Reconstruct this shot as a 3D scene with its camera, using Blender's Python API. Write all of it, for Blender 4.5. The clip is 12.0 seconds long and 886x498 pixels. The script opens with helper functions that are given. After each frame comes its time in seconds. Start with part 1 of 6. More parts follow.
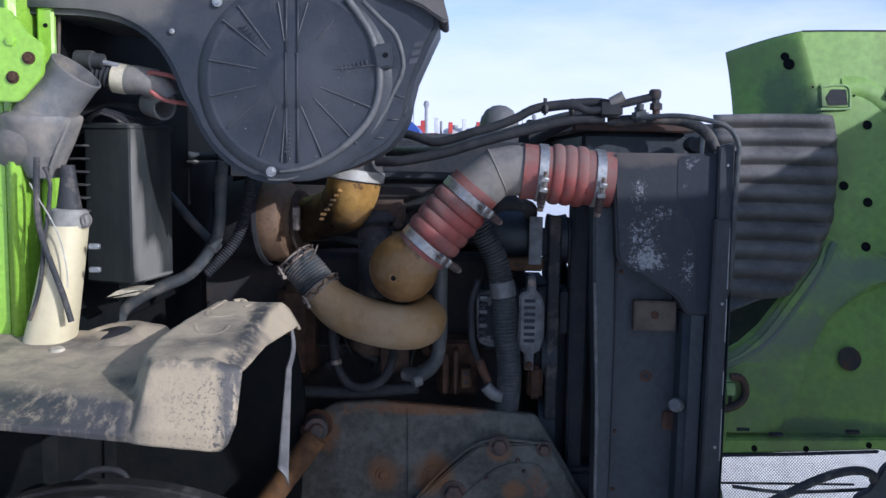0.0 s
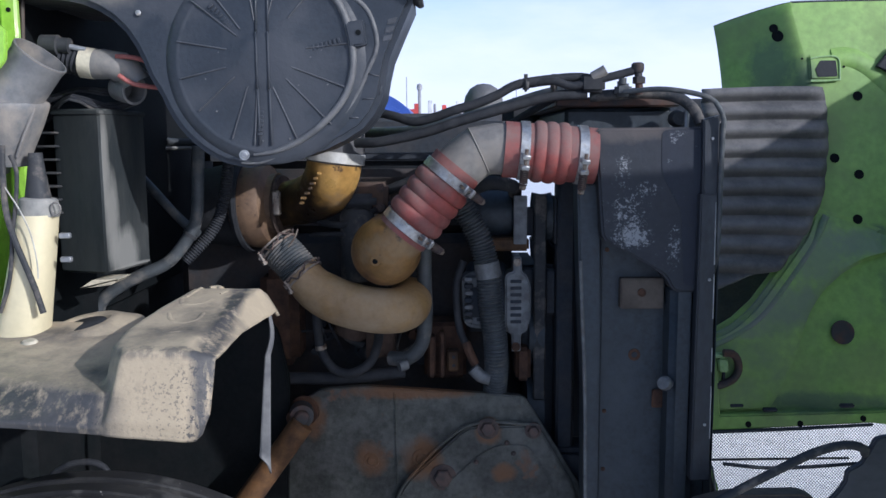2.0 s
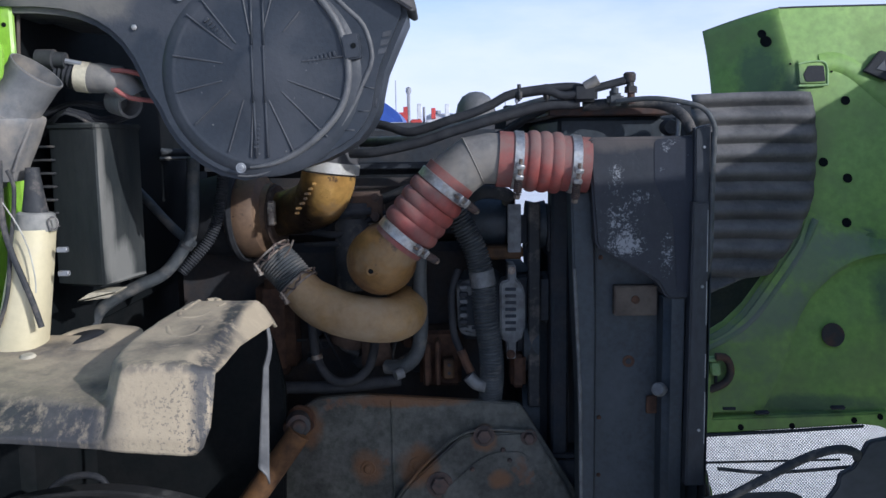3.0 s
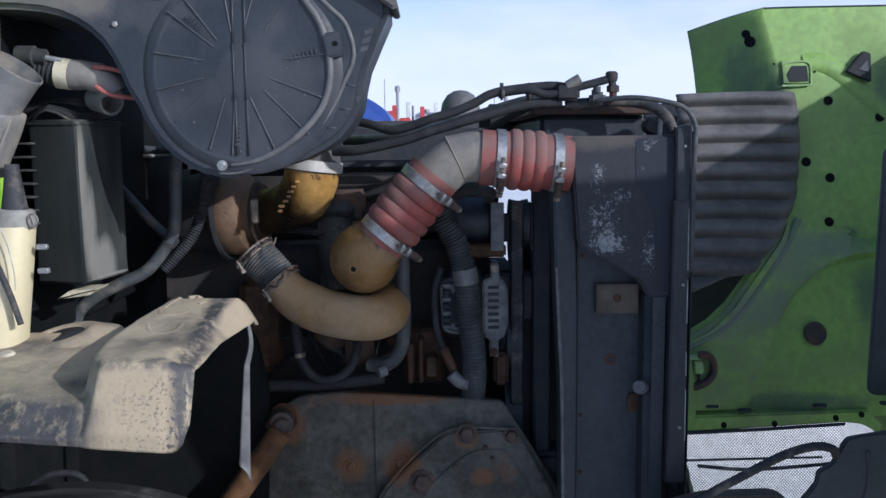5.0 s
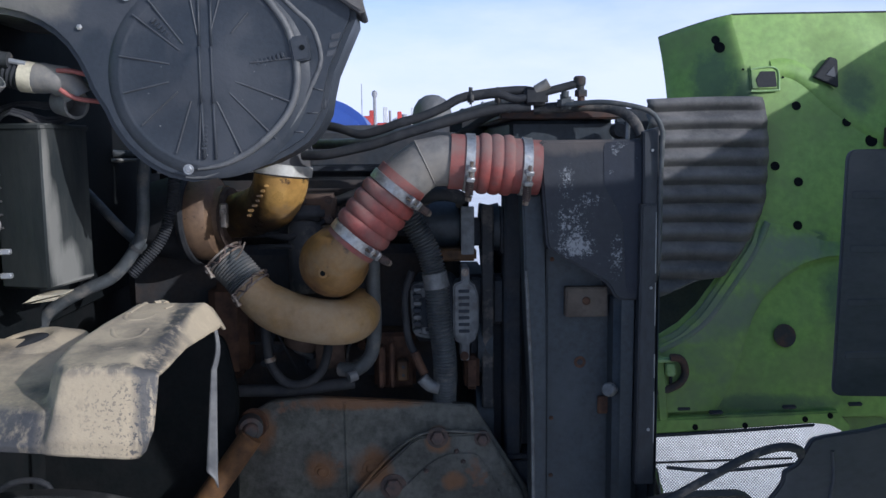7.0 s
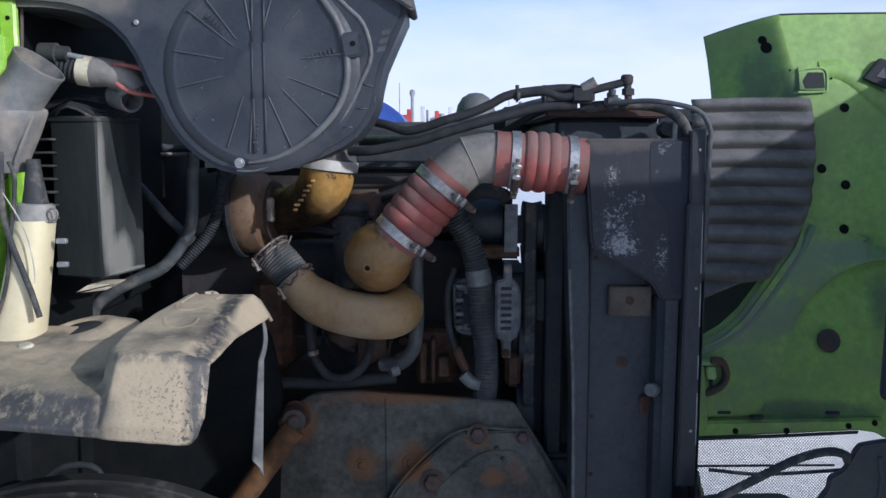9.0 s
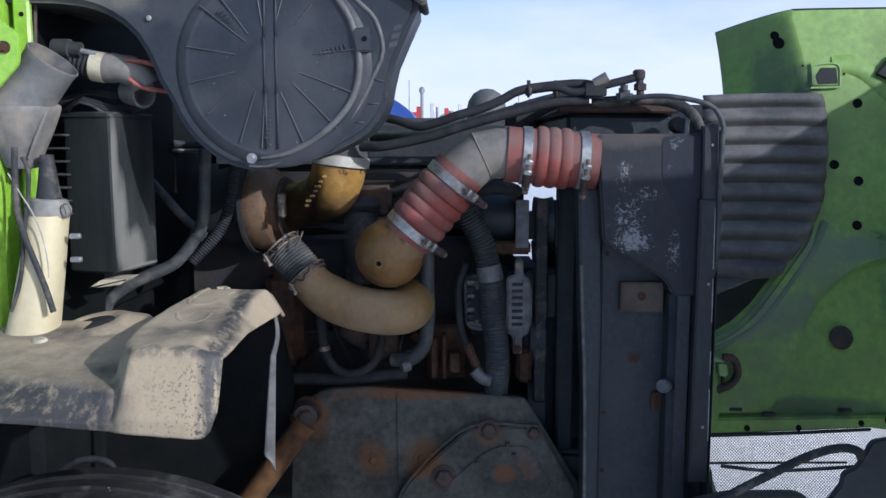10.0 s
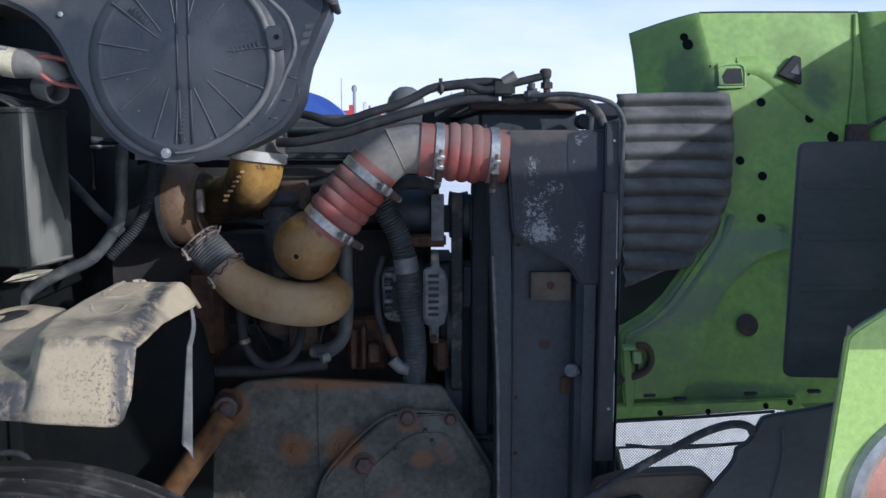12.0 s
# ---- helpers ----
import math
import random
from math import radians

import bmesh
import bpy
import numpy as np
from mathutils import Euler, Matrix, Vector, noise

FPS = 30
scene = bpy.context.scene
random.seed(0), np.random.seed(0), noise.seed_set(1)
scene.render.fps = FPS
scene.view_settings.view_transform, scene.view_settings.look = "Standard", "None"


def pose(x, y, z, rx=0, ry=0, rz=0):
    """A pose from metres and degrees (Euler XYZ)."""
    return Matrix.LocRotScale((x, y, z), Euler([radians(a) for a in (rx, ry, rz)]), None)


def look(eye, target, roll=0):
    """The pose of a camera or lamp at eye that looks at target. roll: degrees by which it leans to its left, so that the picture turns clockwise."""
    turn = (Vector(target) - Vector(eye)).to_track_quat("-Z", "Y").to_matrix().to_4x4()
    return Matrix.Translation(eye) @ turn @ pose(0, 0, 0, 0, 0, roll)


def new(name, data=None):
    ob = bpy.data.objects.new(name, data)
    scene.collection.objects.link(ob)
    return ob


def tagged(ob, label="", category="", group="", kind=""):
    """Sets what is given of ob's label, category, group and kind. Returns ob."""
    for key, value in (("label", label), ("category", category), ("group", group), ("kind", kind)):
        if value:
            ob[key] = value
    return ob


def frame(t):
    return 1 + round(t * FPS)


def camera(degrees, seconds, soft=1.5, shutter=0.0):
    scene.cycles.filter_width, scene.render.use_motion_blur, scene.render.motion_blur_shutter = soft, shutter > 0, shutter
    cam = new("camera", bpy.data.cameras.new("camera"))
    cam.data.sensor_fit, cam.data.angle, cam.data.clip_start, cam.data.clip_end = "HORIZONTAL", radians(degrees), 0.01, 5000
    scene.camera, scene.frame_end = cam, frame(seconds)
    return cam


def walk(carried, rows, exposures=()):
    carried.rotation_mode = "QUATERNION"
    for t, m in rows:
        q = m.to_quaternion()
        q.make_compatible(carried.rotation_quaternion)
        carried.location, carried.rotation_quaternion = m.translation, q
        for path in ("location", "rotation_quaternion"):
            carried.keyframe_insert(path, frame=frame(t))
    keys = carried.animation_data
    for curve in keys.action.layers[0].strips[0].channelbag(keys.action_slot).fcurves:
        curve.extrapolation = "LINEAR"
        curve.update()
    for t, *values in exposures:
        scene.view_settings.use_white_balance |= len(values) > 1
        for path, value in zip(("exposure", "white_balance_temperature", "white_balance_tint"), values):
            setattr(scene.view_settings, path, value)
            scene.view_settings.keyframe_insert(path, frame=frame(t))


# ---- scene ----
cam = camera(54.9, 12.0)
PATH = [
    (0, (0.024, 0.051, 1.634), (-0.006, 2.039, 1.423), 1.0),
    (0.5, (0.033, 0.057, 1.638), (0.008, 2.045, 1.418), 0.1),
    (1, (0.052, 0.064, 1.633), (0.016, 2.049, 1.389), -0.3),
    (1.5, (0.06, 0.076, 1.628), (0.033, 2.061, 1.384), -0.2),
    (2, (0.054, 0.081, 1.627), (0.031, 2.065, 1.377), -0.3),
    (2.5, (0.046, 0.078, 1.631), (0.023, 2.063, 1.388), -0.5),
    (3, (0.044, 0.071, 1.642), (0.044, 2.057, 1.398), -0.7),
    (3.2, (0.042, 0.07, 1.634), (0.047, 2.056, 1.394), -0.7),
    (4.8, (0.056, 0.067, 1.641), (0.067, 2.051, 1.395), -0.5),
    (5, (0.057, 0.067, 1.641), (0.083, 2.051, 1.394), -0.5),
    (5.5, (0.06, 0.065, 1.642), (0.098, 2.05, 1.399), -0.6),
    (6, (0.064, 0.065, 1.642), (0.113, 2.05, 1.402), -0.7),
    (6.5, (0.074, 0.065, 1.642), (0.13, 2.05, 1.404), -0.9),
    (7, (0.074, 0.064, 1.639), (0.152, 2.048, 1.403), -0.5),
    (7.5, (0.072, 0.061, 1.636), (0.132, 2.046, 1.4), -0.1),
    (7.7, (0.07, 0.057, 1.635), (0.1, 2.043, 1.402), -0.1),
    (9.3, (0.052, 0.056, 1.633), (0.047, 2.04, 1.393), 0.2),
    (9.5, (0.051, 0.056, 1.631), (0.046, 2.04, 1.381), 0.3),
    (10, (0.051, 0.056, 1.63), (0.025, 2.041, 1.387), 0.1),
    (10.5, (0.052, 0.056, 1.63), (0.037, 2.04, 1.385), 0.2),
    (11, (0.053, 0.056, 1.629), (0.056, 2.04, 1.38), 0.2),
    (11.5, (0.06, 0.047, 1.632), (0.11, 2.032, 1.394), 0.6),
    (12, (0.091, -0.005, 1.624), (0.218, 1.976, 1.378), 0.1),
]
walk(cam, [(t, look(eye, target, roll)) for t, eye, target, roll in PATH],
     exposures=((0, 0.34, 5330, 16), (0.5, 0.46, 5330, 15), (1.0, 0.5, 5330, 14), (1.5, 0.51, 5330, 14), (2.0, 0.38, 5400, 14), (2.5, 0.255, 5440, 13), (11.3, 0.245, 5440, 13), (12, 0.345, 5440, 12)))

# ---------------------------------------------------------------- light
GROUND = 0.06
SUN = Vector((1.35, -1.0, 0.68)).normalized()
world = bpy.data.worlds.new("sky")
scene.world = world
world.use_nodes = True
wn = world.node_tree.nodes
sky = wn.new("ShaderNodeTexSky")
sky.sky_type = "NISHITA"
sky.sun_disc = False
sky.sun_elevation = math.asin(SUN.z)
sky.sun_rotation = math.atan2(SUN.x, SUN.y)
sky.dust_density = 1.5
# thin high cloud over the blue
wtc = wn.new("ShaderNodeTexCoord")
wmap = wn.new("ShaderNodeMapping")
wmap.inputs["Scale"].default_value = (1.0, 1.0, 3.2)
wmap.inputs["Rotation"].default_value = (0.0, radians(-9), 0.0)
wnoise = wn.new("ShaderNodeTexNoise")
wnoise.inputs["Scale"].default_value = 2.2
wnoise.inputs["Detail"].default_value = 7
wnoise.inputs["Roughness"].default_value = 0.55
wsep = wn.new("ShaderNodeSeparateXYZ")
whigh = wn.new("ShaderNodeMapRange")
whigh.inputs["From Min"].default_value = 0.04
whigh.inputs["From Max"].default_value = 0.24
whigh.inputs["To Min"].default_value = 0.44
whigh.inputs["To Max"].default_value = -0.20
wadd = wn.new("ShaderNodeMath")
wadd.operation = "ADD"
wramp = wn.new("ShaderNodeMapRange")
wramp.inputs["From Min"].default_value = 0.42
wramp.inputs["From Max"].default_value = 0.78
wmix = wn.new("ShaderNodeMix")
wmix.data_type = "RGBA"
wmix.inputs["B"].default_value = (5.6, 5.72, 6.6, 1)
wl = world.node_tree.links
wl.new(wtc.outputs["Generated"], wmap.inputs["Vector"])
wl.new(wmap.outputs["Vector"], wnoise.inputs["Vector"])
wl.new(wtc.outputs["Generated"], wsep.inputs["Vector"])
wl.new(wsep.outputs["Z"], whigh.inputs["Value"])
wl.new(wnoise.outputs["Fac"], wadd.inputs[0])
wl.new(whigh.outputs["Result"], wadd.inputs[1])
wl.new(wadd.outputs["Value"], wramp.inputs["Value"])
wl.new(wramp.outputs["Result"], wmix.inputs["Factor"])
wl.new(sky.outputs["Color"], wmix.inputs["A"])
wl.new(wmix.outputs["Result"], wn["Background"].inputs["Color"])
wn["Background"].inputs["Strength"].default_value = 0.135

sun_data = bpy.data.lights.new("sun", "SUN")
sun_data.energy = 3.0
sun_data.angle = radians(0.6)
sun_data.color = (1.0, 0.93, 0.82)
sun = new("sun", sun_data)
sun.matrix_world = look((4, -4, 6), Vector((4, -4, 6)) - SUN)
scene.view_settings.exposure = 0.0


# ---------------------------------------------------------------- materials
def surface(name, base, second=None, rough=0.6, metal=0.0, scale=12.0, grain=90.0, bump=0.15, mix=(0.42, 0.62), dust=None,
            dust_amount=0.5, dust_up=0.0, spots=None, spot_scale=30.0, spot_cut=0.62, stretch=(1, 1, 1), coat=0.0, vary=0.0, bare=False, bounce_lane=False, patches=(), spec=0.5, grain_dark=0.78, spot_rough=0.7, dirt_light_blots=(), blot=(0.075, 0.115, 0.075), blot_most=0.72):
    """A worn surface: two mottled colours, fine grain, optional dust lying on it, spots of wear or painted glints."""
    m = bpy.data.materials.new(name)
    m.use_nodes = True
    n, l = m.node_tree.nodes, m.node_tree.links
    bsdf = n["Principled BSDF"]
    mp = n.new("ShaderNodeMapping")
    mp.inputs["Scale"].default_value = stretch
    geo = n.new("ShaderNodeNewGeometry")
    l.new(geo.outputs["Position"], mp.inputs["Vector"])

    def noise_node(sc, detail=6.0, rgh=0.6):
        t = n.new("ShaderNodeTexNoise")
        t.inputs["Scale"].default_value, t.inputs["Detail"].default_value, t.inputs["Roughness"].default_value = sc, detail, rgh
        l.new(mp.outputs["Vector"], t.inputs["Vector"])
        return t

    def ramp(src, a, b, lo=0.0, hi=1.0):
        r = n.new("ShaderNodeMapRange")
        r.inputs["From Min"].default_value, r.inputs["From Max"].default_value = a, b
        r.inputs["To Min"].default_value, r.inputs["To Max"].default_value = lo, hi
        l.new(src, r.inputs["Value"])
        return r.outputs["Result"]

    def blend(fac, a, b):
        x = n.new("ShaderNodeMix")
        x.data_type = "RGBA"
        l.new(fac, x.inputs["Factor"])
        for sock, val in (("A", a), ("B", b)):
            if isinstance(val, tuple):
                x.inputs[sock].default_value = (*val, 1)
            else:
                l.new(val, x.inputs[sock])
        return x.outputs["Result"]

    big = noise_node(scale)
    fine = noise_node(grain, 4.0)
    second = second or tuple(c * 0.72 for c in base)
    col = blend(ramp(big.outputs["Fac"], *mix), base, second)
    shade = blend(ramp(fine.outputs["Fac"], 0.35, 0.7), (1.0, 1.0, 1.0), (grain_dark, grain_dark, grain_dark))
    mul = n.new("ShaderNodeMix")
    mul.data_type, mul.blend_type = "RGBA", "MULTIPLY"
    mul.inputs["Factor"].default_value = 1.0
    l.new(col, mul.inputs["A"])
    l.new(shade, mul.inputs["B"])
    col = mul.outputs["Result"]
    if spots:
        sp = noise_node(spot_scale, 10.0, spot_rough)
        level = sp.outputs["Fac"]
        # flaking gathers in patches of its own shape
        for cx, cz, wx, wz in patches:
            ps = n.new("ShaderNodeSeparateXYZ")
            l.new(geo.outputs["Position"], ps.inputs["Vector"])
            far = None
            for axis, c, w in (("X", cx, wx), ("Z", cz, wz)):
                a = n.new("ShaderNodeMath")
                a.operation = "SUBTRACT"
                l.new(ps.outputs[axis], a.inputs[0])
                a.inputs[1].default_value = c
                b = n.new("ShaderNodeMath")
                b.operation = "DIVIDE"
                l.new(a.outputs["Value"], b.inputs[0])
                b.inputs[1].default_value = w
                q = n.new("ShaderNodeMath")
                q.operation = "MULTIPLY_ADD"
                for k in (0, 1):
                    l.new(b.outputs["Value"], q.inputs[k])
                if far is None:
                    q.inputs[2].default_value = 0.0
                else:
                    l.new(far, q.inputs[2])
                far = q.outputs["Value"]
            more = n.new("ShaderNodeMath")
            more.operation = "ADD"
            l.new(level, more.inputs[0])
            l.new(ramp(far, 0.0, 1.0, 0.135, 0.0), more.inputs[1])
            level = more.outputs["Value"]
        col = blend(ramp(level, spot_cut, spot_cut + 0.05), col, spots)
    rough_out = ramp(big.outputs["Fac"], 0.3, 0.7, rough * 0.85, min(1.0, rough * 1.15))
    if dust:
        d = noise_node(scale * 0.8, 7.0, 0.65)
        df = ramp(d.outputs["Fac"], 0.62 - 0.4 * dust_amount, 0.75 - 0.25 * dust_amount)
        if dust_up:
            sx = n.new("ShaderNodeSeparateXYZ")
            l.new(geo.outputs["Normal"], sx.inputs["Vector"])
            up = ramp(sx.outputs["Z"], 0.0, 0.8, 1.0 - dust_up, 1.0)
            mm = n.new("ShaderNodeMath")
            mm.operation = "MULTIPLY"
            l.new(df, mm.inputs[0])
            l.new(up, mm.inputs[1])
            df = mm.outputs["Value"]
        if bare:
            # dust scraped off the left lip and streaked off the outer edge
            px = n.new("ShaderNodeSeparateXYZ")
            l.new(geo.outputs["Position"], px.inputs["Vector"])
            blot = n.new("ShaderNodeTexNoise")
            blot.inputs["Scale"].default_value, blot.inputs["Detail"].default_value, blot.inputs["Roughness"].default_value = 26, 8, 0.7
            sm = n.new("ShaderNodeMapping")
            sm.inputs["Scale"].default_value = (2.2, 2.0, 0.30)
            l.new(geo.outputs["Position"], sm.inputs["Vector"])
            l.new(sm.outputs["Vector"], blot.inputs["Vector"])

            def calc(op, a, b):
                q = n.new("ShaderNodeMath")
                q.operation, q.use_clamp = op, op != "SUBTRACT"
                for k, val in enumerate((a, b)):
                    if isinstance(val, float):
                        q.inputs[k].default_value = val
                    else:
                        l.new(val, q.inputs[k])
                return q.outputs["Value"]
            lip = calc("MULTIPLY", ramp(px.outputs["X"], -0.385, -0.445), ramp(px.outputs["Z"], 1.298, 1.278))
            ridge = n.new("ShaderNodeMath")
            ridge.operation = "MULTIPLY_ADD"
            l.new(px.outputs["Y"], ridge.inputs[0])
            ridge.inputs[1].default_value = 0.06
            l.new(px.outputs["X"], ridge.inputs[2])
            off = ridge.outputs["Value"]
            edge = calc("MULTIPLY", ramp(off, -0.240, -0.224), ramp(off, -0.196, -0.208, 0.12, 1.0))
            brow = calc("MULTIPLY", calc("MULTIPLY", ramp(px.outputs["Y"], 1.250, 1.245), ramp(px.outputs["Z"], 1.328, 1.335)), ramp(px.outputs["X"], -0.40, -0.34, 0.55, 1.0))
            speck = noise_node(190, 5.0, 0.6)
            fine_wear = calc("MULTIPLY", ramp(speck.outputs["Fac"], 0.55, 0.60), calc("MULTIPLY", ramp(px.outputs["Z"], 1.335, 1.31, 0.0, 1.0), ramp(px.outputs["X"], -0.40, -0.31, 0.15, 1.0)))
            wear = calc("ADD", calc("ADD", calc("MULTIPLY", lip, ramp(blot.outputs["Fac"], 0.24, 0.50)), calc("MULTIPLY", edge, ramp(blot.outputs["Fac"], 0.36, 0.52, 0.0, 0.95))), calc("ADD", calc("MULTIPLY", fine_wear, 0.7), calc("MULTIPLY", brow, ramp(blot.outputs["Fac"], 0.42, 0.55, 0.0, 0.7))))
            df = calc("MULTIPLY", df, calc("SUBTRACT", 1.0, wear))
        col = blend(df, col, dust)
        rr = n.new("ShaderNodeMix")
        l.new(df, rr.inputs["Factor"])
        l.new(rough_out, rr.inputs["A"])
        rr.inputs["B"].default_value = 0.95
        rough_out = rr.outputs["Result"]
    if dirt_light_blots:
        # soft blots broken up by noise: grime, rust, dust, painted sun and shade
        pq = n.new("ShaderNodeSeparateXYZ")
        l.new(geo.outputs["Position"], pq.inputs["Vector"])
        ragged = noise_node(16, 6.0, 0.65)
        for sx, sz, wx, wz in dirt_light_blots:
            d2 = None
            for axis, c, w in (("X", sx, wx), ("Z", sz, wz)):
                a = n.new("ShaderNodeMath")
                a.operation = "SUBTRACT"
                l.new(pq.outputs[axis], a.inputs[0])
                a.inputs[1].default_value = c
                b = n.new("ShaderNodeMath")
                b.operation = "DIVIDE"
                l.new(a.outputs["Value"], b.inputs[0])
                b.inputs[1].default_value = w
                q = n.new("ShaderNodeMath")
                q.operation = "MULTIPLY_ADD"
                l.new(b.outputs["Value"], q.inputs[0])
                l.new(b.outputs["Value"], q.inputs[1])
                if d2 is None:
                    l.new(ramp(ragged.outputs["Fac"], 0.25, 0.75, -0.55, 0.55), q.inputs[2])
                else:
                    l.new(d2, q.inputs[2])
                d2 = q.outputs["Value"]
            col = blend(ramp(d2, 1.1, 0.2, 0.0, blot_most), col, blot)
    if bounce_lane:
        # unseen dirty snow along the truck, toned to tune bounce; clean snow either side
        py = n.new("ShaderNodeSeparateXYZ")
        l.new(geo.outputs["Position"], py.inputs["Vector"])
        wob = noise_node(0.9, 6.0)
        wy = n.new("ShaderNodeMath")
        wy.operation = "MULTIPLY_ADD"
        l.new(wob.outputs["Fac"], wy.inputs[0])
        wy.inputs[1].default_value = 1.6
        l.new(py.outputs["Y"], wy.inputs[2])
        near, far = ramp(wy.outputs["Value"], -9.0, -7.5), ramp(wy.outputs["Value"], 4.0, 3.5)
        both = n.new("ShaderNodeMath")
        both.operation = "MULTIPLY"
        l.new(near, both.inputs[0])
        l.new(far, both.inputs[1])
        grav = blend(ramp(fine.outputs["Fac"], 0.4, 0.6), (0.50, 0.48, 0.455), (0.68, 0.66, 0.63))
        col = blend(both.outputs["Value"], col, grav)
    if vary:
        info = n.new("ShaderNodeObjectInfo")
        hs = n.new("ShaderNodeHueSaturation")
        l.new(ramp(info.outputs["Random"], 0, 1, 1 - vary, 1 + vary), hs.inputs["Value"])
        l.new(col, hs.inputs["Color"])
        col = hs.outputs["Color"]
    l.new(col, bsdf.inputs["Base Color"])
    l.new(rough_out, bsdf.inputs["Roughness"])
    bsdf.inputs["Metallic"].default_value = metal
    bsdf.inputs["Specular IOR Level"].default_value = spec
    bsdf.inputs["Coat Weight"].default_value = coat
    if bump:
        b = n.new("ShaderNodeBump")
        b.inputs["Strength"].default_value = bump
        b.inputs["Distance"].default_value = 0.004
        l.new(fine.outputs["Fac"], b.inputs["Height"])
        l.new(b.outputs["Normal"], bsdf.inputs["Normal"])
    return m


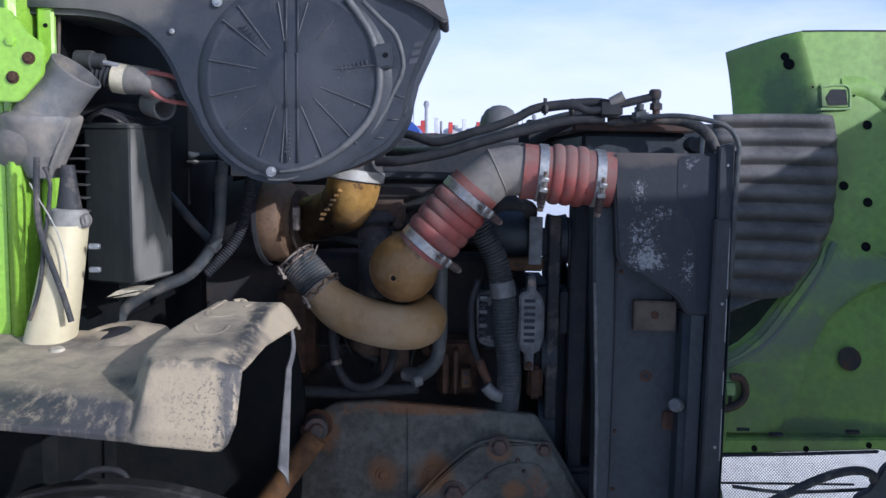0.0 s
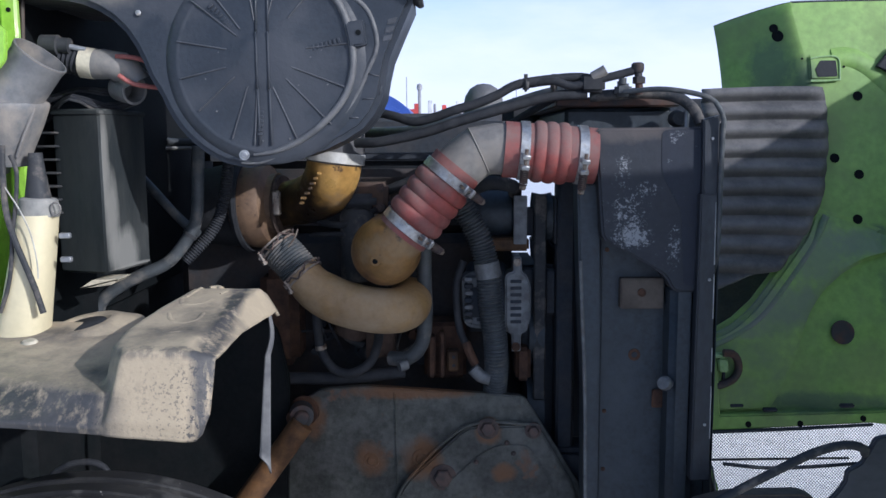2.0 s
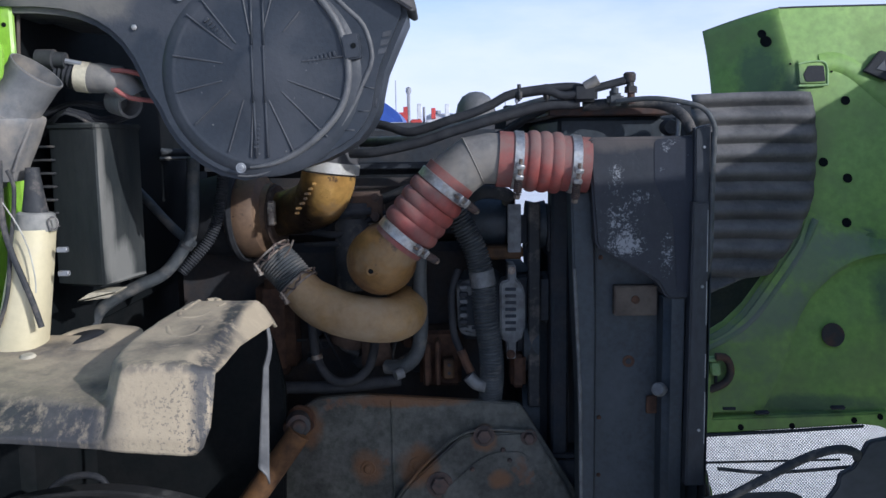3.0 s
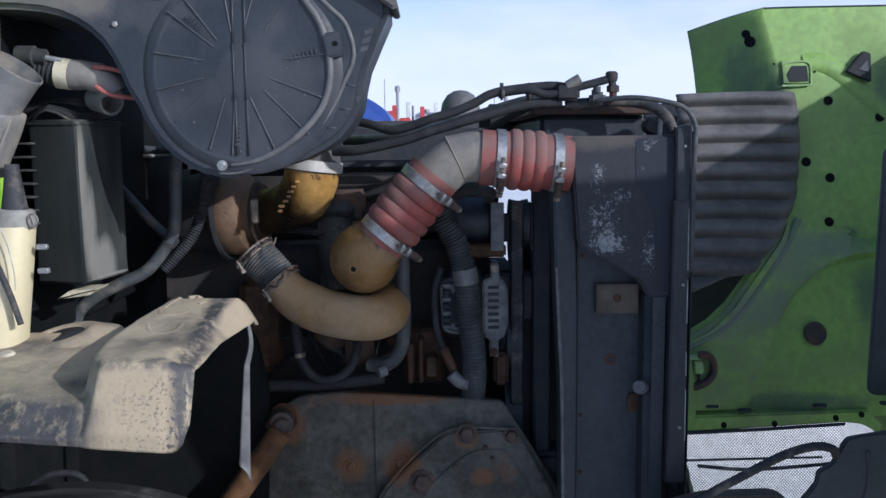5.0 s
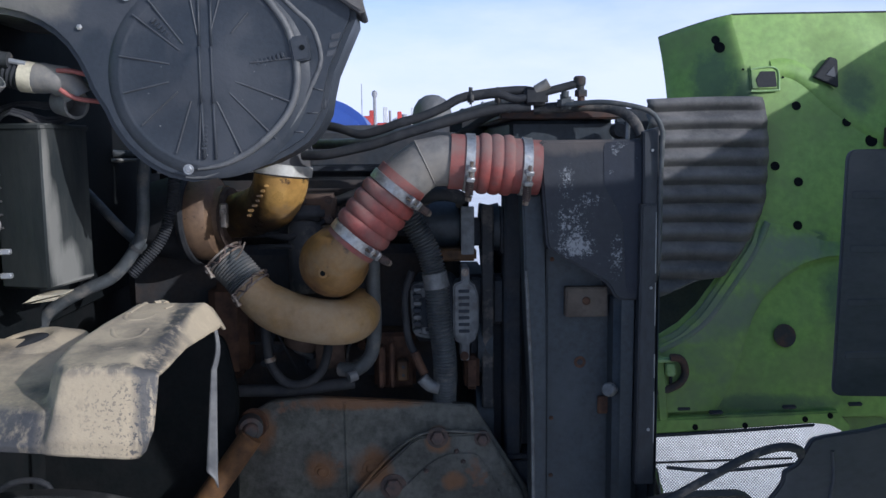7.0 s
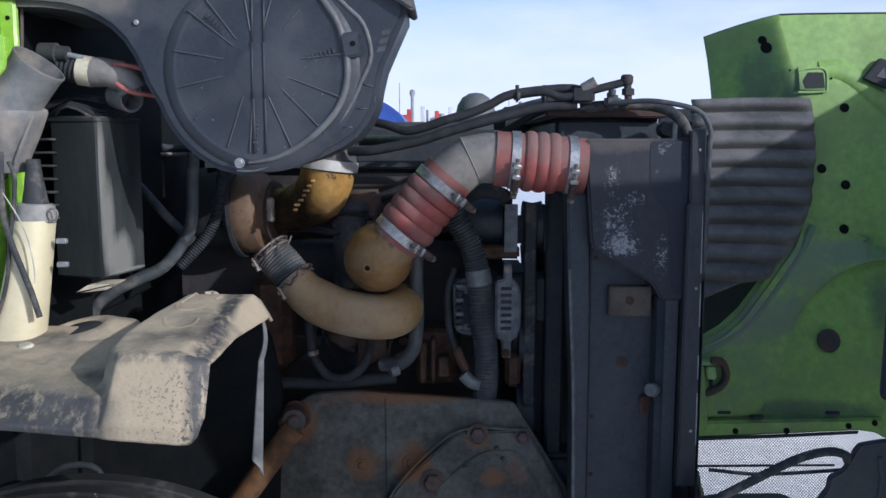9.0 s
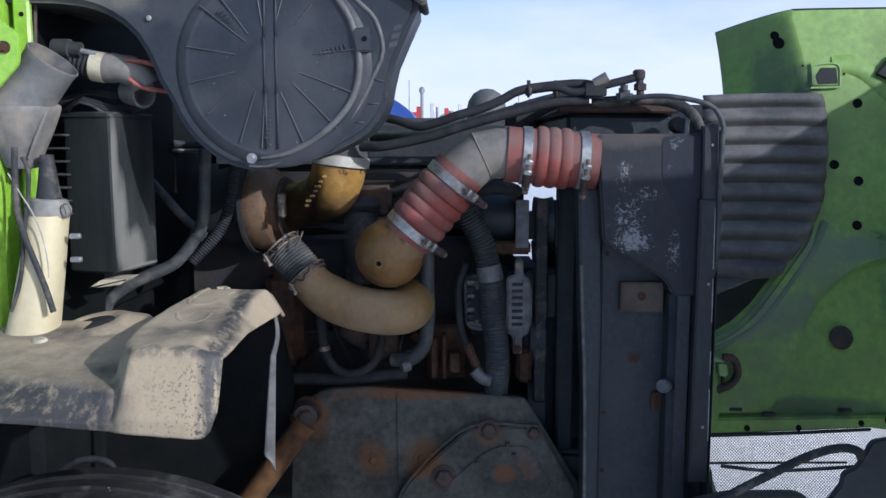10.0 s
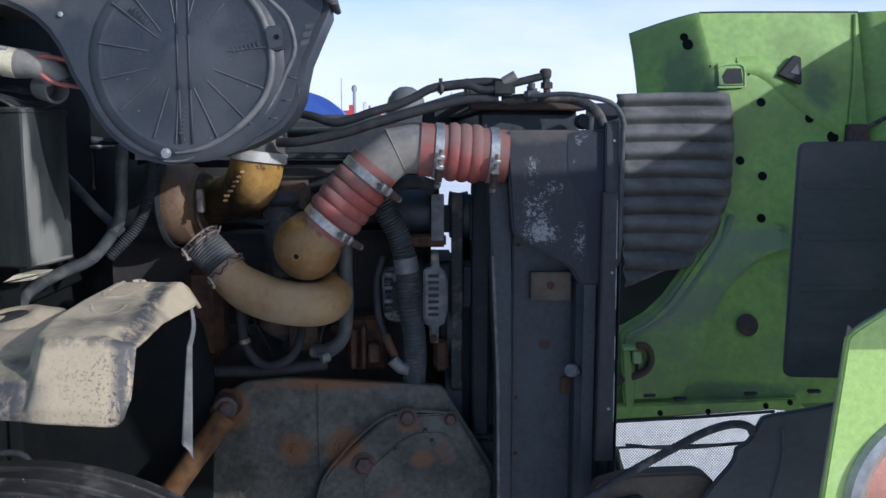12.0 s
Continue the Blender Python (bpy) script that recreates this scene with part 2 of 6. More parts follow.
DUST = (0.42, 0.37, 0.30)
M = {
    "plastic": surface("black_housing_plastic", (0.0225, 0.0285, 0.038), (0.030, 0.036, 0.046), rough=0.5, scale=9, dust=(0.050, 0.055, 0.066), dust_amount=0.34, grain=140, dirt_light_blots=((-0.60, 1.895, 0.12, 0.045), (-0.52, 1.90, 0.06, 0.05), (-0.62, 1.935, 0.17, 0.065), (-0.40, 1.95, 0.06, 0.06)), spots=(0.085, 0.086, 0.09), spot_scale=70, spot_cut=0.71, blot=(0.15, 0.14, 0.122), blot_most=0.6),
    # lighter copy of the housing plastic, painting highlights on raised ribs
    "plastic_rib": surface("highlit_plastic_edge", (0.075, 0.079, 0.088), rough=0.5, scale=20),
    "shield": surface("dusty_shield_plastic", (0.055, 0.054, 0.055), (0.092, 0.088, 0.084), rough=0.6, scale=10, dust=(0.40, 0.328, 0.222), dust_amount=0.92, dust_up=0.1, bump=0.35, bare=True),
    "panel": surface("dusty_inner_plastic", (0.050, 0.056, 0.070), (0.062, 0.068, 0.08), rough=0.6, scale=5, dust=(0.10, 0.102, 0.11), dust_amount=0.35, spots=(0.13, 0.135, 0.14), spot_scale=35, spot_cut=0.70, stretch=(0.5, 1, 1)),
    "green_pale": surface("pale_green_paint", (0.30, 0.44, 0.20), (0.24, 0.38, 0.14), rough=0.6, scale=20),
    # lime paint made paler, with the glare of full sun in the colour
    "green_fender": surface("sunlit_lime_paint", (0.40, 0.575, 0.165), (0.385, 0.555, 0.155), rough=0.4, scale=5, coat=0.2, dust=(0.41, 0.53, 0.22), dust_amount=0.15),
    "rubber": surface("black_rubber", (0.026, 0.029, 0.033), (0.042, 0.043, 0.045), rough=0.75, scale=25, dust=(0.16, 0.14, 0.12), dust_amount=0.3),
    "hose": surface("dusty_black_hose", (0.020, 0.022, 0.027), (0.034, 0.035, 0.038), rough=0.75, scale=30, dust=(0.040, 0.042, 0.047), dust_amount=0.25, spec=0.3),
    "grey_hose": surface("grey_hose", (0.064, 0.072, 0.078), (0.044, 0.050, 0.055), rough=0.6, scale=25, dust=(0.14, 0.132, 0.12), dust_amount=0.25),
    # dark blots paint the shade on the elbow arm; the small spots are stains
    "gold": surface("gold_painted_casting", (0.56, 0.33, 0.095), (0.42, 0.235, 0.065), rough=0.3, metal=0.15, scale=14, dust=(0.30, 0.21, 0.12), dust_amount=0.3, spots=(0.06, 0.035, 0.02), spot_cut=0.60, spot_scale=13, dirt_light_blots=((-0.325, 1.48, 0.085, 0.075), (-0.25, 1.455, 0.07, 0.045), (-0.262, 1.53, 0.028, 0.06)), blot=(0.022, 0.016, 0.013), blot_most=0.93),
    "gold_brown": surface("stained_gold_casting", (0.24, 0.135, 0.045), (0.15, 0.08, 0.035), rough=0.5, metal=0.1, scale=12, dust=(0.26, 0.19, 0.11), dust_amount=0.3, spots=(0.05, 0.03, 0.02), spot_cut=0.60, spot_scale=13),
    "brown": surface("oil_stained_casting", (0.225, 0.140, 0.080), (0.135, 0.085, 0.054), rough=0.55, metal=0.1, scale=10, spots=(0.03, 0.02, 0.016), spot_cut=0.58, spot_scale=14),
    "rusty_black": surface("rusty_black_bar", (0.03, 0.03, 0.032), (0.09, 0.045, 0.03), rough=0.7, scale=18),
    "green_dirty": surface("scuffed_green", (0.155, 0.20, 0.125), (0.14, 0.23, 0.10), rough=0.65, scale=6, dust=(0.19, 0.205, 0.175), dust_amount=0.5),
    "gold_dusty": surface("dusty_gold_pipe", (0.29, 0.182, 0.072), (0.20, 0.125, 0.055), rough=0.6, metal=0.05, scale=8, dust=(0.31, 0.235, 0.15), dust_amount=0.42),
    "green_arch": surface("scuffed_arch_paint", (0.255, 0.40, 0.09), (0.215, 0.35, 0.08), rough=0.55, scale=4, grain=40, bump=0.1, dust=(0.16, 0.21, 0.12), dust_amount=0.4, dirt_light_blots=((1.18, 1.06, 0.17, 0.09), (1.34, 1.22, 0.14, 0.13), (1.05, 0.975, 0.12, 0.035), (1.50, 1.27, 0.14, 0.05)), blot=(0.17, 0.20, 0.15), blot_most=0.7),
    "alloy_dirty": surface("dull_cast_alloy", (0.17, 0.178, 0.185), (0.11, 0.115, 0.12), rough=0.6, metal=0.3, scale=25, dust=(0.12, 0.115, 0.11), dust_amount=0.2),
    "capgrey": surface("grey_lid_plastic", (0.20, 0.20, 0.185), (0.16, 0.16, 0.15), rough=0.6, scale=20, dust=(0.3, 0.29, 0.26), dust_amount=0.35),
    "red": surface("red_silicone", (0.275, 0.060, 0.048), (0.19, 0.052, 0.045), rough=0.6, scale=14, dust=(0.19, 0.122, 0.108), dust_amount=0.54, dust_up=0.2),
    "steel": surface("stainless_band", (0.50, 0.50, 0.49), (0.34, 0.34, 0.34), rough=0.42, metal=0.75, scale=60, dust=(0.4, 0.37, 0.33), dust_amount=0.25),
    "band": surface("pale_clean_steel", (0.66, 0.64, 0.58), (0.55, 0.53, 0.48), rough=0.35, metal=0.35, scale=30, bump=0.05),
    "bolt": surface("oxidised_bolt", (0.3, 0.26, 0.22), (0.18, 0.13, 0.1), rough=0.6, metal=0.6, scale=60),
    "alu": surface("dull_aluminium_pipe", (0.24, 0.225, 0.205), (0.19, 0.18, 0.165), rough=0.6, metal=0.3, scale=16, dust=(0.26, 0.235, 0.205), dust_amount=0.4),
    "alloy": surface("cast_alloy", (0.36, 0.37, 0.38), (0.26, 0.27, 0.28), rough=0.5, metal=0.5, scale=25),
    "blackpaint": surface("blue_black_paint", (0.024, 0.034, 0.045), (0.034, 0.045, 0.056), rough=0.55, scale=7, dust=(0.066, 0.074, 0.082), dust_amount=0.2, spots=(0.07, 0.045, 0.035), spot_scale=16, spot_cut=0.69, grain_dark=0.6),
    "worn_post": surface("scuffed_post_paint", (0.024, 0.029, 0.038), (0.04, 0.045, 0.055), rough=0.5, scale=12, spots=(0.22, 0.22, 0.22), spot_scale=60, spot_cut=0.66, grain_dark=0.6, stretch=(1, 1, 0.4)),
    "peeling": surface("peeling_tank_paint", (0.018, 0.022, 0.031), (0.028, 0.031, 0.040), rough=0.7, scale=9, spots=(0.22, 0.23, 0.245), spot_scale=120, spot_rough=0.82, spot_cut=0.635, patches=((0.405, 1.475, 0.055, 0.075), (0.395, 1.575, 0.022, 0.045), (0.445, 1.53, 0.03, 0.02), (0.50, 1.41, 0.022, 0.06), (0.42, 1.43, 0.05, 0.03)), dirt_light_blots=((0.39, 1.655, 0.10, 0.036), (0.44, 1.655, 0.05, 0.030)), blot=(0.085, 0.072, 0.066), blot_most=0.7),
    "peeling_dark": surface("chipped_navy_paint", (0.012, 0.016, 0.028), (0.018, 0.023, 0.036), rough=0.7, scale=9, spots=(0.17, 0.18, 0.20), spot_scale=80, spot_rough=0.8, spot_cut=0.64, patches=((0.50, 1.635, 0.03, 0.022), (0.485, 1.585, 0.008, 0.008), (0.505, 1.42, 0.02, 0.06))),
    "brim": surface("dusty_lid_plastic", (0.07, 0.07, 0.074), (0.10, 0.095, 0.09), rough=0.6, scale=8, dust=(0.16, 0.145, 0.13), dust_amount=0.35),
    # pale grey for worn edges and for highlights painted on the cover seams
    "rim_pale": surface("pale_wear_highlight", (0.135, 0.135, 0.135), (0.085, 0.087, 0.092), rough=0.6, scale=18),
    "rust_dark": surface("oily_rust", (0.120, 0.056, 0.016), (0.048, 0.022, 0.009), rough=0.8, scale=18, bump=0.4),
    "iron": surface("dirty_engine_iron", (0.036, 0.038, 0.042), (0.056, 0.047, 0.044), rough=0.8, metal=0.0, scale=14, spec=0.2),
    "dark": surface("oily_black", (0.042, 0.049, 0.060), (0.060, 0.061, 0.066), rough=0.85, scale=14, spec=0.15),
    "iron_dusty": surface("dusty_iron", (0.10, 0.07, 0.055), (0.06, 0.042, 0.035), rough=0.85, scale=16, spec=0.2),
    "dome": surface("grey_cap_paint", (0.12, 0.12, 0.125), (0.16, 0.155, 0.15), rough=0.7, scale=12),
    "plate": surface("grey_frame_paint", (0.092, 0.096, 0.083), (0.046, 0.047, 0.042), rough=0.6, scale=9, mix=(0.44, 0.64), grain=70, grain_dark=0.45, spots=(0.10, 0.055, 0.032), spot_scale=8, spot_cut=0.60, dust=(0.12, 0.12, 0.11), dust_amount=0.22, bump=0.6, dirt_light_blots=((-0.135, 0.905, 0.044, 0.046), (-0.02, 0.908, 0.052, 0.056), (-0.05, 1.062, 0.16, 0.018), (-0.268, 1.0, 0.040, 0.055), (0.132, 0.973, 0.03, 0.03), (0.17, 0.88, 0.03, 0.025)), blot=(0.135, 0.062, 0.022), blot_most=0.9),
    "rust_bolt": surface("rusty_bolt_head", (0.095, 0.062, 0.052), (0.06, 0.05, 0.047), rough=0.7, metal=0.2, scale=60),
    # near-black that paints shade under the cab, behind the wheel and in holes
    "pitch": surface("shade_black", (0.009, 0.011, 0.012), (0.013, 0.014, 0.015), rough=0.9, scale=12, spec=0.05),
    "rust": surface("rust", (0.085, 0.040, 0.021), (0.045, 0.024, 0.016), rough=0.85, scale=30, bump=0.5),
    "rust_pale": surface("pale_rust", (0.085, 0.042, 0.014), (0.035, 0.019, 0.010), rough=0.8, scale=18, bump=0.4),
    "tan": surface("tan_bracket", (0.095, 0.075, 0.058), (0.065, 0.05, 0.04), rough=0.7, scale=15),
    "green": surface("green_underside", (0.245, 0.405, 0.088), (0.195, 0.335, 0.078), rough=0.5, scale=3.0, grain=40, bump=0.1, dust=(0.18, 0.245, 0.10), dust_amount=0.45, dirt_light_blots=((1.24, 1.90, 0.075, 0.12), (1.34, 1.83, 0.05, 0.10), (1.76, 1.84, 0.07, 0.10), (1.30, 0.735, 0.30, 0.035), (1.62, 1.08, 0.08, 0.12), (1.55, 1.30, 0.06, 0.03))),
    "green_gloss": surface("lime_green_paint", (0.34, 0.61, 0.06), (0.31, 0.56, 0.055), rough=0.28, scale=6, coat=0.5, dust=(0.4, 0.5, 0.2), dust_amount=0.12),
    "corrugated": surface("dusty_corrugated_rubber", (0.082, 0.081, 0.084), (0.108, 0.106, 0.106), rough=0.8, scale=8, dust=(0.18, 0.17, 0.165), dust_amount=0.55, dust_up=0.5, bump=0.3),
    "bottle": surface("yellowed_translucent_plastic", (0.66, 0.585, 0.38), (0.60, 0.53, 0.34), rough=0.5, scale=5, dust=(0.58, 0.52, 0.38), dust_amount=0.2, grain_dark=0.93, bump=0.05),
    # pale blots paint a sunlit streak down the box corner, over real dust
    "box": surface("black_battery_box", (0.020, 0.025, 0.027), (0.030, 0.034, 0.034), rough=0.7, scale=9, spec=0.25, dust=(0.062, 0.064, 0.060), dust_amount=0.36, stretch=(1, 1, 0.3), dirt_light_blots=((-0.559, 1.425, 0.0095, 0.055), (-0.5655, 1.50, 0.005, 0.10), (-0.568, 1.60, 0.0028, 0.09), (-0.552, 1.396, 0.016, 0.006)), blot=(0.20, 0.197, 0.18), blot_most=0.85),
    "greyduct": surface("grey_duct_plastic", (0.175, 0.175, 0.172), (0.125, 0.127, 0.13), rough=0.55, scale=10, dust=(0.28, 0.25, 0.21), dust_amount=0.38),
    "tape": surface("pale_tape", (0.62, 0.56, 0.42), rough=0.7, scale=30),
    "wire_red": surface("faded_red_wire", (0.40, 0.13, 0.11), rough=0.6, scale=40),
    "wire_pale": surface("pale_wire", (0.5, 0.48, 0.42), rough=0.6, scale=40),
    # pale specks paint glints on the tread, mixed with dry dust
    "tyre": surface("tyre_rubber", (0.016, 0.016, 0.017), (0.028, 0.027, 0.026), rough=0.6, scale=14, dust=(0.09, 0.088, 0.082), dust_amount=0.18, spots=(0.34, 0.33, 0.31), spot_scale=85, spot_cut=0.655),
    "amber": surface("amber_lens", (0.70, 0.33, 0.24), rough=0.25, scale=5, bump=0, coat=0.4),
    "chrome": surface("grey_bezel", (0.5, 0.5, 0.48), rough=0.35, metal=0.7, scale=12),
    "snow": surface("packed_snow", (0.92, 0.905, 0.90), (0.84, 0.83, 0.83), rough=0.8, scale=0.5, grain=20, bump=0.4, dust=(0.6, 0.57, 0.53), dust_amount=0.06, bounce_lane=True),
    "blue": surface("blue_cab_paint", (0.04, 0.09, 0.36), rough=0.4, scale=1),
    "far_red": surface("red_vehicle_paint", (0.5, 0.06, 0.05), rough=0.5, scale=1),
    "far_white": surface("white_vehicle_paint", (0.75, 0.75, 0.75), rough=0.5, scale=1),
    "far_grey": surface("grey_vehicle_metal", (0.3, 0.3, 0.32), rough=0.5, scale=1),
    "mesh": surface("grey_wire_mesh", (0.22, 0.205, 0.215), rough=0.6, metal=0.1, scale=20, bump=0),
}


# ---------------------------------------------------------------- mesh helpers
def thing(name, label, category, group="", kind="", at=(0, 0, 0)):
    ob = new(name)
    ob.empty_display_size = 0.05
    ob.location = at
    return tagged(ob, label, category, group, kind)


def part(name, bm, material, parent=None, label="", smooth=True, angle=35.0):
    """Links a bmesh, built in world places, as one mesh object under its thing or part."""
    bmesh.ops.recalc_face_normals(bm, faces=bm.faces)
    me = bpy.data.meshes.new(name)
    for f in bm.faces:
        f.smooth = smooth
    if smooth and len(bm.faces) < 3000:
        for f in bm.faces:
            if len(f.verts) > 4:
                f.smooth = False
            elif all(len(e.link_faces) == 2 and e.calc_face_angle(0.0) > 0.15 for e in f.edges):
                near = [o.calc_area() for e in f.edges for o in e.link_faces if o is not f]
                if f.calc_area() > 2.5 * sum(near) / len(near):
                    f.smooth = False
    if smooth:
        for e in bm.edges:
            if len(e.link_faces) == 2 and e.calc_face_angle(0.0) > radians(angle):
                e.smooth = False
    bm.to_mesh(me)
    bm.free()
    me.materials.append(M[material] if isinstance(material, str) else material)
    ob = new(name, me)
    if parent:
        ob.parent = parent
        chain, p = Vector((0, 0, 0)), parent
        while p:
            chain += p.location
            p = p.parent
        me.transform(Matrix.Translation(-chain))
    if label:
        ob["label"] = label
    return ob


def single(name, bm, material, label, category, group="", kind="", smooth=True, angle=35.0):
    return tagged(part(name, bm, material, None, "", smooth, angle), label, category, group, kind)


def join(*bms):
    out = bmesh.new()
    for b in bms:
        me = bpy.data.meshes.new("t")
        b.to_mesh(me)
        b.free()
        out.from_mesh(me)
        bpy.data.meshes.remove(me)
    return out


def box(lo, hi, bevel=0.004, m=None, seg=2):
    bm = bmesh.new()
    bmesh.ops.create_cube(bm, size=1.0)
    size = [max(b - a, 1e-4) for a, b in zip(lo, hi)]
    mid = [(a + b) / 2 for a, b in zip(lo, hi)]
    bmesh.ops.scale(bm, vec=size, verts=bm.verts)
    bevel = min(bevel, min(size) * 0.45)
    if bevel > 0:
        bmesh.ops.bevel(bm, geom=bm.edges[:], offset=bevel, segments=seg, affect="EDGES")
    bmesh.ops.translate(bm, vec=mid, verts=bm.verts)
    if m is not None:
        bmesh.ops.transform(bm, matrix=m, verts=bm.verts)
    return bm


def smooth_path(points, step=0.012):
    """A smooth curve through the points, evenly stepped."""
    p = [Vector(q) for q in points]
    if len(p) == 2:
        n = max(2, int((p[1] - p[0]).length / step))
        return [p[0].lerp(p[1], i / n) for i in range(n + 1)]
    p = [p[0] * 2 - p[1]] + p + [p[-1] * 2 - p[-2]]
    out = []
    for a, b, c, d in zip(p, p[1:], p[2:], p[3:]):
        n = max(2, int((c - b).length / step))
        for i in range(n):
            t = i / n
            out.append(0.5 * ((2 * b) + (c - a) * t + (2 * a - 5 * b + 4 * c - d) * t * t + (3 * b - a - 3 * c + d) * t ** 3))
    out.append(p[-2])
    return out


def sweep(path, radius, seg=14, caps=True, closed=False):
    """A round tube along a stepped path; radius is a number or a function of the distance along it."""
    bm = bmesh.new()
    rings, dist, prev_side = [], 0.0, None
    for i, p in enumerate(path):
        a, b = path[max(i - 1, 0)], path[min(i + 1, len(path) - 1)]
        if closed:
            a, b = path[i - 1], path[(i + 1) % len(path)]
        d = (b - a).normalized()
        if i:
            dist += (p - path[i - 1]).length
        side = prev_side if prev_side is not None else d.orthogonal()
        side = (side - d * side.dot(d)).normalized()
        prev_side = side
        up = d.cross(side)
        r = radius(dist) if callable(radius) else radius
        rings.append([bm.verts.new(p + (side * math.cos(k * 2 * math.pi / seg) + up * math.sin(k * 2 * math.pi / seg)) * r) for k in range(seg)])
    pairs = list(zip(rings, rings[1:])) + ([(rings[-1], rings[0])] if closed else [])
    for u, v in pairs:
        for k in range(seg):
            bm.faces.new((u[k], u[(k + 1) % seg], v[(k + 1) % seg], v[k]))
    if caps and not closed:
        bm.faces.new(rings[0][::-1])
        bm.faces.new(rings[-1])
    return bm


def tube(points, radius, seg=14, step=0.012):
    return sweep(smooth_path(points, step), radius, seg)


def ribbed(points, radius, depth, pitch, seg=18):
    return sweep(smooth_path(points, pitch / 6), lambda s: radius + depth * math.cos(2 * math.pi * s / pitch), seg)


def axis_frame(at, axis):
    """A frame whose z runs along axis."""
    return Matrix.Translation(at) @ Vector(axis).to_track_quat("Z", "Y").to_matrix().to_4x4()


def lathe(profile, at, axis, seg=40):
    """Turns a profile of (radius, height) about an axis."""
    bm = bmesh.new()
    rings = []
    for r, h in profile:
        if r < 1e-5:
            rings.append([bm.verts.new((0, 0, h))])
        else:
            rings.append([bm.verts.new((r * math.cos(k * 2 * math.pi / seg), r * math.sin(k * 2 * math.pi / seg), h)) for k in range(seg)])
    for u, v in zip(rings, rings[1:]):
        for k in range(seg):
            q = [u[k % len(u)], u[(k + 1) % len(u)], v[(k + 1) % len(v)], v[k % len(v)]]
            q = list(dict.fromkeys(q))
            if len(q) > 2:
                bm.faces.new(q)
    bmesh.ops.transform(bm, matrix=axis_frame(at, axis), verts=bm.verts)
    return bm


def round_outline(pts, radius=0.02, n=5):
    """Rounds the corners of a closed outline of 2D points."""
    out = []
    for i, b in enumerate(pts):
        a, b, c = Vector(pts[i - 1]), Vector(b), Vector(pts[(i + 1) % len(pts)])
        r = min(radius, (a - b).length * 0.45, (c - b).length * 0.45)
        s, e = b + (a - b).normalized() * r, b + (c - b).normalized() * r
        for k in range(n + 1):
            t = k / n
            out.append(s * (1 - t) ** 2 + b * 2 * t * (1 - t) + e * t * t)
    return out


def slab(outline, y0, y1, bevel=0.003, m=None, seg=2):
    """A plate: an outline in x and z, from y0 to y1, with softened front edge."""
    bm = bmesh.new()
    f = bm.faces.new([bm.verts.new((p[0], y1, p[1])) for p in outline])
    bmesh.ops.recalc_face_normals(bm, faces=bm.faces)
    ext = bmesh.ops.extrude_face_region(bm, geom=[f])
    moved = [v for v in ext["geom"] if isinstance(v, bmesh.types.BMVert)]
    bmesh.ops.translate(bm, vec=(0, y0 - y1, 0), verts=moved)
    if bevel:
        rim = [e for e in bm.edges if all(abs(v.co.y - y0) < 1e-6 for v in e.verts)]
        bmesh.ops.bevel(bm, geom=rim, offset=bevel, segments=seg, affect="EDGES")
    if m is not None:
        bmesh.ops.transform(bm, matrix=m, verts=bm.verts)
    return bm


def hex_bolt(at, axis, r=0.014, h=0.012, washer=True):
    parts = [lathe([(0, 0), (r, 0), (r, h * 0.85), (r * 0.85, h), (0, h)], at, axis, seg=6)]
    if washer:
        parts.append(lathe([(0, 0), (r * 1.45, 0), (r * 1.45, 0.003), (0, 0.003)], at, axis, seg=20))
    return join(*parts)


def surface_of(fn, nu, nv):
    """A sheet from a function of u and v, both 0 to 1."""
    bm = bmesh.new()
    g = [[bm.verts.new(fn(i / nu, j / nv)) for j in range(nv + 1)] for i in range(nu + 1)]
    for i in range(nu):
        for j in range(nv):
            bm.faces.new((g[i][j], g[i + 1][j], g[i + 1][j + 1], g[i][j + 1]))
    return bm


def thicken(ob, t):
    mod = ob.modifiers.new("thickness", "SOLIDIFY")
    mod.thickness = t
    mod.offset = 0
    return ob


def step01(x, a, b):
    t = min(1.0, max(0.0, (x - a) / (b - a)))
    return t * t * (3 - 2 * t)


def band_clamp(at, axis, r, width, bolt_dir, parent, label="bright steel band of a spring-loaded hose clamp"):
    """A band round a hose, with its bolt, nut and spring across the gap."""
    axis, bolt_dir = Vector(axis).normalized(), Vector(bolt_dir).normalized()
    h = width / 2
    prof = [(r, -h), (r + 0.0028, -h + 0.001), (r + 0.0028, h - 0.001), (r, h)]
    band = part("clamp_band", lathe(prof, at, axis, 44), "steel", parent, label)
    side = axis.cross(bolt_dir).normalized()
    c = Vector(at) + bolt_dir * (r + 0.009)
    fr = Matrix.Translation(c) @ Matrix((side, bolt_dir, axis)).transposed().to_4x4()
    part("clamp_lug", box((-0.016, -0.010, -h * 0.9), (-0.006, 0.008, h * 0.9), 0.002, fr), "steel", band)
    part("clamp_lug", box((0.006, -0.010, -h * 0.9), (0.016, 0.008, h * 0.9), 0.002, fr), "steel", band)
    part("t_bolt", join(tube([c - side * 0.026, c + side * 0.055], 0.0036, 8), hex_bolt(c + side * 0.05, side, 0.007, 0.008, False)), "bolt", band)
    coil = [c + side * (0.017 + 0.030 * k / 60) + (bolt_dir * math.cos(k * 0.75) + axis * math.sin(k * 0.75)) * 0.0075 for k in range(61)]
    part("spring", sweep(coil, 0.0016, 6), "rust_bolt", band)
    return band


